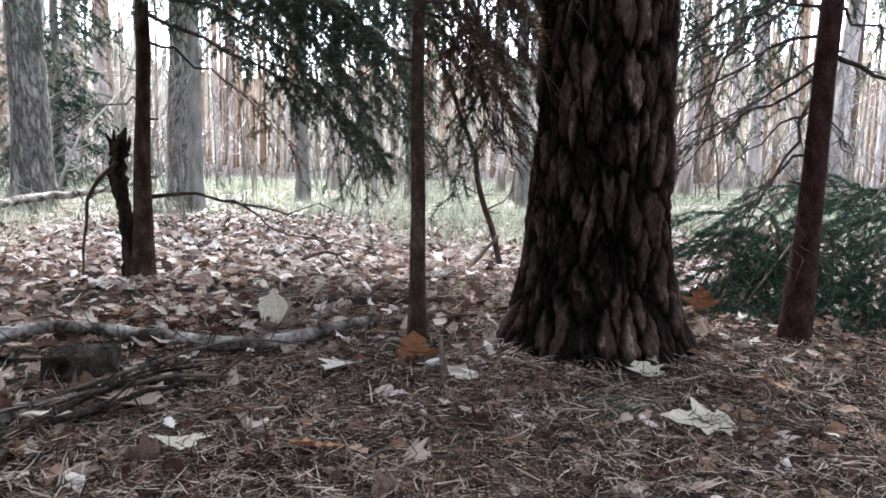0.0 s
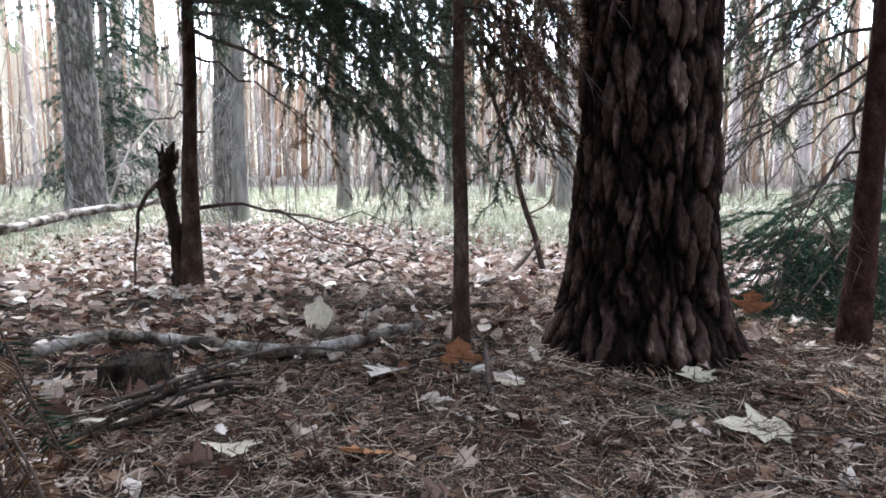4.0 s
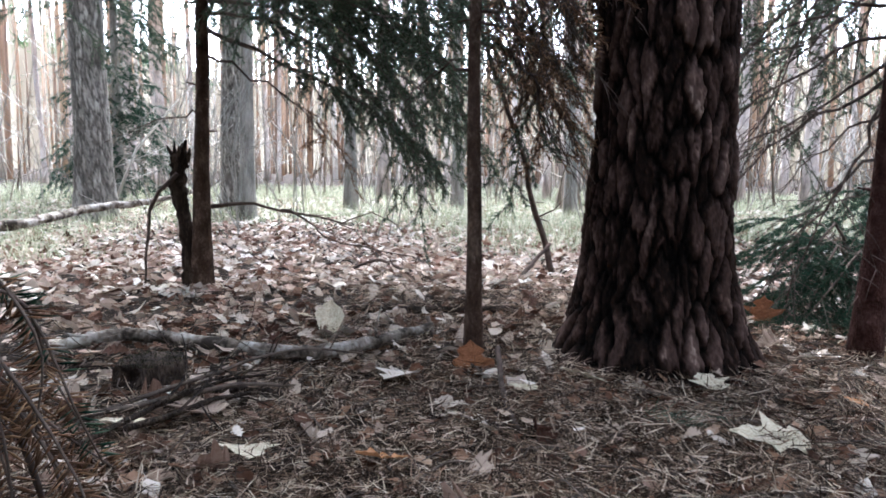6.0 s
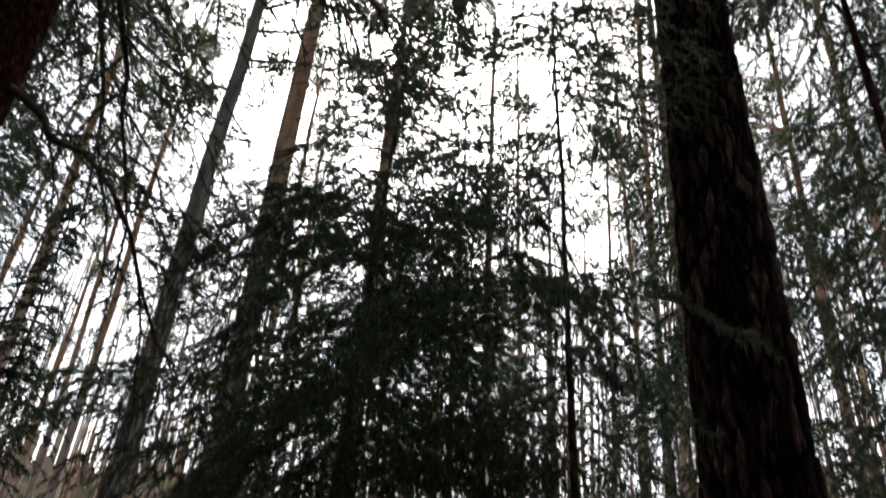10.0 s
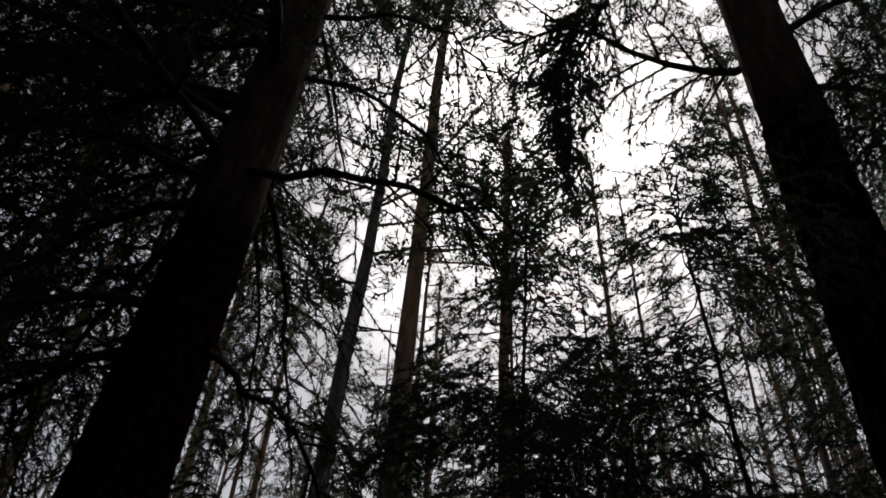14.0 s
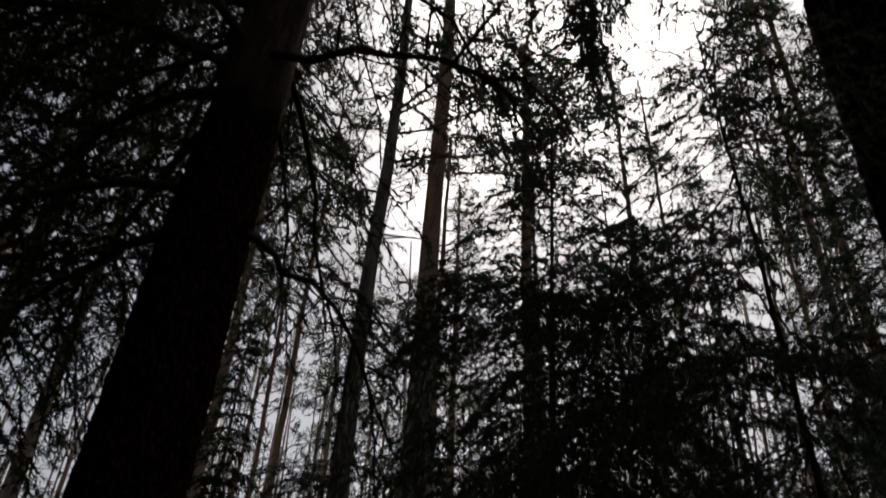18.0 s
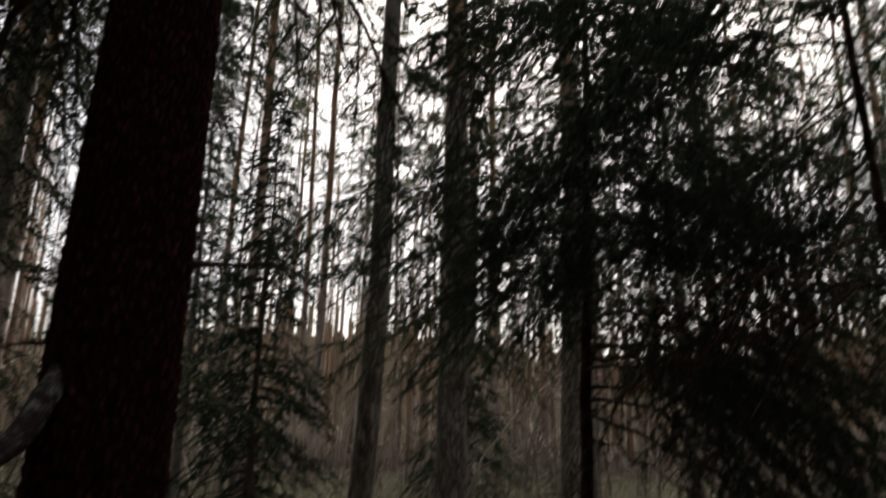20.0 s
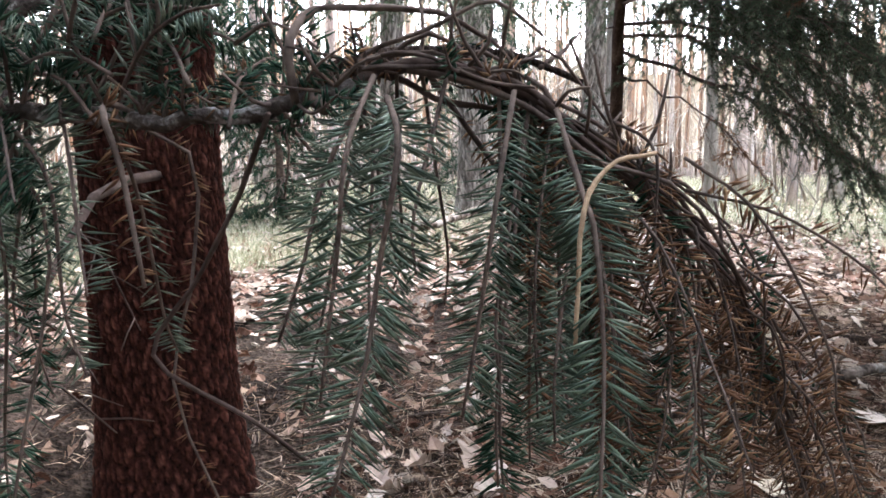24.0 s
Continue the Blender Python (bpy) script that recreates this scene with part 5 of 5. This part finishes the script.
def cone(x, y, turn):
    t = thing("pine_cone", "dark open pine cone on needles", "pine cone", (x, y, float(ground_z(x, y)) + 0.012), "pine cones on the ground")
    core = Geo()
    tube(core, np.array([[0, -0.02, 0], [0, 0, 0], [0, 0.022, 0]]), [0.006, 0.01, 0.003], 8)
    b = part("core", core, CONE, t)
    sg = Geo()
    for q in range(44):
        a, s = q * 2.4, q / 44
        rr = 0.006 + 0.013 * math.sin(math.pi * min(1, s * 0.9 + 0.15))
        o = np.array([math.cos(a), 0.35, math.sin(a)])
        c = np.array([0, -0.02 + 0.04 * s, 0])
        blades(sg, [c + unit(o) * rr * 1.25] * 2, [-unit(o), -unit(o)], rr * 1.2, 0.012, rl, True)
    part("scales", sg, CONE, t)
    t.rotation_euler = (0.2, 0.3, turn)
    t.scale = (0.62, 0.62, 0.62)


for x, y, a in ((-0.13, 0.97, 0.4), (-0.01, 1.16, 1.7), (0.7, 1.08, 2.5), (-0.33, 0.93, 0.9), (-0.19, 0.93, 3.3)):
    cone(x, y, a)

# green tuft of pine needles on the floor
tg = Geo()
for _ in range(9):
    c = np.array([0.33 + rl.normal(0, 0.03), 1.22 + rl.normal(0, 0.03), 0.012])
    d = unit(rl.normal(0, 0.5, (16, 3)) * [1, 1, 0.3] + [0.4, -0.5, 0.15])
    blades(tg, c + rl.normal(0, 0.006, (16, 3)) * [1, 1, 0.3], d, rl.uniform(0.04, 0.06, 16), 0.0016, rl)
tagged(part("fallen_pine_sprig", tg, NEEDLE_NEAR), "green pine sprig fallen on brown needles", "sprig")


# ---- low green boughs lying by the reddish spruce ----
def low_bough(label, paths, rng, density=900):
    base = np.array(paths[0][0], float) * [1, 1, 0]
    t = thing("spruce_bough", label, "branch", tuple(base), "spruce boughs on the ground")
    for path in paths:
        w, sg = Geo(), []
        bough(w, sg, spline(np.array(path) - base, 9), 0.007, rng, 0.06, 0.42, 0.6, 0.1, 6, 0.0, True, 0.045)
        b = part("bough", w, TWIG, t)
        ng = Geo()
        needle_twigs(ng, sg, density, 0.017, 0.0026, rng)
        part("needles", ng, NEEDLE, b)


rb = np.random.default_rng(61)
low_bough("dark green spruce bough hanging to the ground", [[(1.3, 2.5, 0.02), (1.1, 2.35, 0.2), (0.95, 2.25, 0.2), (0.82, 2.15, 0.04)], [(1.3, 2.5, 0.02), (1.15, 2.2, 0.22), (1.0, 2.05, 0.14), (0.88, 1.98, 0.03)]], rb)
low_bough("green spruce bough with bare twigs", [[(1.9, 2.5, 0.02), (1.6, 2.4, 0.3), (1.4, 2.3, 0.28), (1.2, 2.2, 0.12)], [(1.9, 2.5, 0.02), (1.75, 2.2, 0.25), (1.55, 2.1, 0.2), (1.35, 2.05, 0.05)], [(1.9, 2.5, 0.02), (1.7, 2.6, 0.35), (1.4, 2.6, 0.4), (1.1, 2.6, 0.3)]], rb)
low_bough("dark green spruce bough sweeping to the ground", [[(1.2, 2.32, 0.02), (1.1, 2.26, 0.3), (0.94, 2.14, 0.16), (0.8, 2.04, 0.02)], [(1.2, 2.32, 0.02), (1.08, 2.2, 0.24), (0.96, 2.08, 0.1), (0.86, 1.98, 0.01)], [(1.2, 2.32, 0.02), (1.02, 2.3, 0.26), (0.88, 2.22, 0.12), (0.78, 2.14, 0.01)]], rb, 1100)
low_bough("dark green spruce bough behind the reddish trunk", [[(1.75, 2.25, 0.02), (1.55, 2.1, 0.34), (1.35, 2.0, 0.24), (1.2, 1.95, 0.06)], [(1.75, 2.25, 0.02), (1.5, 2.2, 0.42), (1.3, 2.15, 0.3), (1.1, 2.1, 0.1)]], rb, 1100)

# ---- the near arching bough with hanging fronds ----
rn = np.random.default_rng(71)
near = thing("arching_bough", "dead arching spruce bough with green hanging shoots", "branch", (-1.75, -0.3, 0))
NB = np.array([-1.75, -0.3, 0.0])


def stem(name, pts, radii, mat, label="", n=16, sides=10, rough=0.12):
    g = Geo()
    p = spline(np.array(pts) - NB, n) + rn.normal(0, radii[0] * 0.12, (n, 3))
    tube(g, p, radii, sides, rough, rn)
    return p, part(name, g, mat, near, label)


main, main_ob = stem("main_stem", [(-1.75, -0.3, -0.02), (-1.6, -0.25, 0.32), (-1.25, -0.1, 0.55), (-0.95, 0.0, 0.595), (-0.77, 0.04, 0.588), (-0.71, 0.06, 0.586), (-0.62, 0.075, 0.578), (-0.56, 0.1, 0.585), (-0.53, 0.125, 0.595)], [0.011, 0.009, 0.006, 0.0045, 0.005], LICHEN, "dark lichen-spotted wood", 40)
arch, arch_ob = stem("arch", [(-0.54, 0.12, 0.588), (-0.53, 0.135, 0.6), (-0.51, 0.145, 0.607), (-0.48, 0.155, 0.603), (-0.46, 0.17, 0.595), (-0.44, 0.18, 0.582), (-0.42, 0.195, 0.56), (-0.39, 0.22, 0.535), (-0.37, 0.26, 0.5), (-0.345, 0.3, 0.45), (-0.315, 0.36, 0.34), (-0.3, 0.4, 0.2)], [0.0045, 0.004, 0.0036, 0.003, 0.0018], DEADTWIG, "", 44)
stem("side_stem", [(-0.56, 0.115, 0.595), (-0.55, 0.14, 0.61), (-0.53, 0.165, 0.618), (-0.5, 0.2, 0.62), (-0.47, 0.22, 0.615), (-0.44, 0.24, 0.6)], [0.0035, 0.003, 0.002], ROTTEN)
stem("side_stem", [(-0.55, 0.1, 0.585), (-0.552, 0.1, 0.618), (-0.56, 0.13, 0.64), (-0.55, 0.16, 0.645), (-0.52, 0.2, 0.645), (-0.5, 0.24, 0.63)], [0.0025, 0.0022, 0.0015], TWIG)
stem("cut_stub", [(-0.545, 0.105, 0.59), (-0.533, 0.105, 0.581)], [0.004, 0.0036], TWIG, "", 4)
stem("twig", [(-0.46, 0.22, 0.61), (-0.48, 0.31, 0.632), (-0.5, 0.4, 0.66)], [0.002, 0.0012], DEADTWIG, "", 8, 6)
stem("bent_straw", [(-0.372, 0.145, 0.556), (-0.385, 0.125, 0.552), (-0.392, 0.108, 0.535), (-0.392, 0.1, 0.5), (-0.393, 0.1, 0.468)], [0.001, 0.0013, 0.0009], STEM_TAN, "tan bent broken shoot", 14, 6)


def frond(pts, needle=0.019, per_m=800, mat=NEEDLE_NEAR, r=0.0016, flat=0.55):
    """A hanging shoot with needles combed to both sides."""
    p = spline(np.array(pts) - NB, 12)
    g = Geo()
    tube(g, p, [r, r * 0.8, r * 0.5], 6, 0.05, rn)
    ob = part("shoot", g, TWIG, near)
    seg = np.diff(p, axis=0)
    ln = np.linalg.norm(seg, axis=1)
    k = int(ln.sum() * per_m)
    s = np.sort(rn.random(k)) * 0.97 + 0.03
    q = np.stack([np.interp(s, np.linspace(0, 1, 12), p[:, c]) for c in range(3)], 1)
    t = unit(seg[np.minimum((s * 11).astype(int), 10)])
    view = np.array([0.5, -0.85, 0.1])
    lat = unit(np.cross(t, view))
    sg = np.where(rn.random(k) < 0.5, -1, 1)[:, None]
    d = t * rn.uniform(0.3, 0.65, (k, 1)) + lat * sg * rn.uniform(0.75, 1.0, (k, 1)) + rn.normal(0, 0.2, (k, 3)) * (1 - flat * 0.5)
    ng = Geo()
    taper = np.clip(np.minimum(s * 6, (1.04 - s) * 8), 0.35, 1)
    blades(ng, q, d, needle * taper * rn.uniform(0.8, 1.1, k), 0.0019, rn, True)
    part("needles", ng, mat, ob)


frond([(-0.49, 0.1, 0.585), (-0.46, 0.065, 0.56), (-0.468, 0.06, 0.51), (-0.47, 0.05, 0.465), (-0.475, 0.03, 0.41)], 0.025, 1000)
frond([(-0.43, 0.17, 0.58), (-0.4, 0.125, 0.54), (-0.388, 0.11, 0.52), (-0.38, 0.1, 0.465), (-0.375, 0.08, 0.4)], 0.026, 1050)
frond([(-0.52, 0.13, 0.6), (-0.5, 0.08, 0.56), (-0.5, 0.07, 0.51), (-0.505, 0.06, 0.44)], 0.024, 950)
frond([(-0.52, 0.13, 0.6), (-0.53, 0.1, 0.55), (-0.54, 0.09, 0.5), (-0.55, 0.08, 0.46)], 0.023, 850)
frond([(-0.45, 0.16, 0.59), (-0.44, 0.12, 0.54), (-0.445, 0.11, 0.48), (-0.45, 0.1, 0.43)], 0.023, 850)
for q in range(26):
    u = rn.uniform(0.05, 0.75)
    b = arch[int(u * 43)] + NB
    ln = rn.uniform(0.1, 0.26)
    dx, dy = rn.normal(0.005, 0.025), rn.normal(-0.01 if u < 0.5 else 0.02, 0.035)
    frond([b, b + [dx * 0.5, dy * 0.5, -ln * 0.35], b + [dx * 0.9, dy, -ln * 0.75], b + [dx * 1.4, dy * 1.1, -ln]], rn.uniform(0.016, 0.021), rn.uniform(420, 700), NEEDLE_NEAR if rn.random() < 0.6 else NEEDLE_BROWN if u > 0.45 else NEEDLE, 0.0013)
for q in range(26):
    u = rn.uniform(0.35, 0.98)
    b = arch[int(u * 43)] + NB
    ln = rn.uniform(0.06, 0.2)
    e = b + [rn.normal(0.01, 0.03), rn.normal(0.01, 0.04), -ln]
    frond([b, (b + e) / 2 + rn.normal(0, 0.006, 3), e], 0.016, rn.uniform(320, 560), NEEDLE_BROWN, 0.0011)
for q in range(20):
    u = rn.uniform(0.42, 0.78)
    b = main[int(u * 39)] + NB
    d = np.array([np.clip(rn.normal(-0.02, 0.05), -0.07, 0.05), np.clip(rn.normal(-0.03, 0.05), -0.02, 0.06), rn.choice([-1, -1, 1]) * rn.uniform(0.03, 0.14)])
    frond([b, b + d * [0.8, 0.8, 0.4], b + d * [1.4, 1.4, 1.0], b + d * [1.9, 1.9, 1.25]], rn.uniform(0.016, 0.021), rn.uniform(480, 760), NEEDLE_NEAR if rn.random() < 0.75 else NEEDLE, 0.0013)
for pts in ([(-0.66, 0.08, 0.585), (-0.58, 0.01, 0.58), (-0.57, 0.01, 0.55), (-0.56, 0.01, 0.5)], [(-0.8, 0.06, 0.59), (-0.77, 0.2, 0.57), (-0.79, 0.22, 0.46), (-0.8, 0.2, 0.35), (-0.74, 0.22, 0.2)], [(-0.5, 0.15, 0.605), (-0.47, 0.25, 0.5), (-0.45, 0.3, 0.4), (-0.44, 0.34, 0.25)]):
    frond(pts, 0.013, 260, NEEDLE_BROWN, 0.0019)
for q in range(20):
    o = rn.normal(0, 0.011, 3)
    i0 = rn.integers(0, 22)
    pts = [arch[i] + NB + o * (0.2 + 0.8 * k / 4) + [0, 0, 0.006 * k * rn.uniform(-0.6, 1.2)] for k, i in enumerate(range(i0, min(44, i0 + rn.integers(18, 34)), 5))]
    stem("twig", pts, [0.0024, 0.0018, 0.0011] if q % 3 == 0 else [0.0016, 0.0013, 0.0009], TWIG if q % 2 else DEADTWIG, "", 14, 6)
for q in range(46):
    b = (arch[rn.integers(0, 40)] if q % 3 else main[rn.integers(22, 39)]) + NB
    e = b + rn.normal(0, 0.02, 3) + [0, 0, rn.uniform(0.0, 0.04)]
    stem("twig", [b, (b + e) / 2 + rn.normal(0, 0.003, 3), e], [0.0014, 0.0008], TWIG, "", 5, 5)
for q in range(22):
    b = main[rn.integers(14, 30)] + NB + [0, 0, rn.uniform(-0.01, 0.03)]
    e = b + [rn.uniform(-0.02, 0.16), rn.uniform(-0.07, 0.05), rn.uniform(0.0, 0.09)]
    frond([b, b + (e - b) * 0.35 + [0, 0, 0.02], b + (e - b) * 0.7 + [0, 0, 0.015], e], rn.uniform(0.015, 0.02), rn.uniform(500, 800), NEEDLE_NEAR if q % 3 else NEEDLE, 0.0014)
for q in range(8):
    b = main[rn.integers(12, 22)] + NB
    e = b + [rn.uniform(-0.05, 0.12), rn.uniform(-0.04, 0.06), -rn.uniform(0.12, 0.3)]
    frond([b, b + (e - b) * 0.4 + [0.02, 0, 0.02], b + (e - b) * 0.75, e], rn.uniform(0.015, 0.02), rn.uniform(450, 700), NEEDLE_NEAR, 0.0014)
for q in range(26):
    u = rn.uniform(0.5, 0.98)
    b = arch[int(u * 43)] + NB + rn.normal(0, 0.012, 3)
    e = b + [rn.normal(0.03, 0.035), rn.normal(0.03, 0.04), -rn.uniform(0.08, 0.24)]
    frond([b, b + (e - b) * 0.3 + [0.012, 0.012, 0.01], b + (e - b) * 0.7 + [0.012, 0.012, 0.004] + rn.normal(0, 0.006, 3), e], 0.016, rn.uniform(300, 520), NEEDLE_BROWN if q % 4 else NEEDLE, 0.0011)
stem("twig", [(-0.56, 0.09, 0.58), (-0.6, 0.1, 0.53), (-0.64, 0.1, 0.48), (-0.67, 0.09, 0.43), (-0.62, 0.12, 0.39), (-0.57, 0.15, 0.34)], [0.0017, 0.0016, 0.0012], DEADTWIG, "thin crooked dead twig", 18, 6, 0.15)

# needles massed about the stem before the old spruce
for q in range(24):
    b = main[rn.integers(25, 33)] + NB + [rn.normal(-0.02, 0.03), rn.normal(0, 0.02), rn.uniform(-0.01, 0.05)]
    e = b + [rn.uniform(-0.1, 0.05), rn.uniform(-0.03, 0.06), rn.uniform(-0.02, 0.07)]
    frond([b, b + (e - b) * 0.4 + [0, 0, 0.012], b + (e - b) * 0.75 + [0, 0, 0.008], e], rn.uniform(0.015, 0.02), rn.uniform(650, 950), NEEDLE if q % 3 else NEEDLE_NEAR, 0.0014)

# dark bristly shoots along the crest, and more green ones towards the old spruce
for q in range(64):
    b = (arch[rn.integers(0, 40)] if q % 2 else main[rn.integers(28, 39)]) + NB
    e = b + [rn.normal(0, 0.016), rn.normal(0, 0.02), rn.uniform(-0.012, 0.03)]
    frond([b, (b + e) / 2 + rn.normal(0, 0.003, 3), e], rn.uniform(0.008, 0.013), rn.uniform(350, 700), NEEDLE if q % 3 else NEEDLE_BROWN, 0.0011)
for q in range(18):
    b = main[rn.integers(8, 22)] + NB
    e = b + [rn.uniform(-0.1, 0.1), rn.uniform(-0.05, 0.1), -rn.uniform(0.1, 0.38)]
    frond([b, b + (e - b) * 0.3 + [rn.normal(0, 0.02), 0.02, 0.03], b + (e - b) * 0.7 + rn.normal(0, 0.012, 3), e], rn.uniform(0.016, 0.022), rn.uniform(600, 900), NEEDLE_NEAR if q % 3 else NEEDLE, 0.0013)

# dark broken twigs heaped beside the low stump
stick("fallen_branch", "dark dead twig heaped beside the low stump", [(-0.629, 0.903, 0.050), (-0.607, 0.972, 0.050), (-0.591, 1.052, 0.050), (-0.565, 1.130, 0.050), (-0.521, 1.237, 0.050), (-0.456, 1.264, 0.050)], [0.0055, 0.0049, 0.0027], ROTTEN, 6, 2)
stick("fallen_branch", "dark dead twig heaped beside the low stump", [(-0.589, 0.985, 0.045), (-0.550, 1.043, 0.045), (-0.521, 1.098, 0.045), (-0.502, 1.143, 0.045), (-0.441, 1.178, 0.045)], [0.0060, 0.0054, 0.0030], ROTTEN, 6, 2)
stick("fallen_branch", "dark dead twig heaped beside the low stump", [(-0.573, 1.052, 0.060), (-0.579, 1.138, 0.060), (-0.606, 1.237, 0.060), (-0.690, 1.417, 0.060), (-0.771, 1.567, 0.060)], [0.0030, 0.0027, 0.0015], ROTTEN, 6, 2)
stick("fallen_branch", "dark dead twig heaped beside the low stump", [(-0.571, 1.066, 0.060), (-0.542, 1.189, 0.060), (-0.489, 1.265, 0.060), (-0.487, 1.367, 0.060)], [0.0030, 0.0027, 0.0015], ROTTEN, 6, 2)
stick("fallen_branch", "dark dead twig heaped beside the low stump", [(-0.883, 1.299, 0.040), (-0.825, 1.332, 0.040), (-0.803, 1.355, 0.040)], [0.0030, 0.0027, 0.0015], ROTTEN, 6, 2)
stick("fallen_branch", "dark dead twig heaped beside the low stump", [(-0.511, 1.003, 0.070), (-0.524, 1.127, 0.070), (-0.551, 1.284, 0.070), (-0.560, 1.391, 0.070)], [0.0028, 0.0025, 0.0014], ROTTEN, 6, 2)
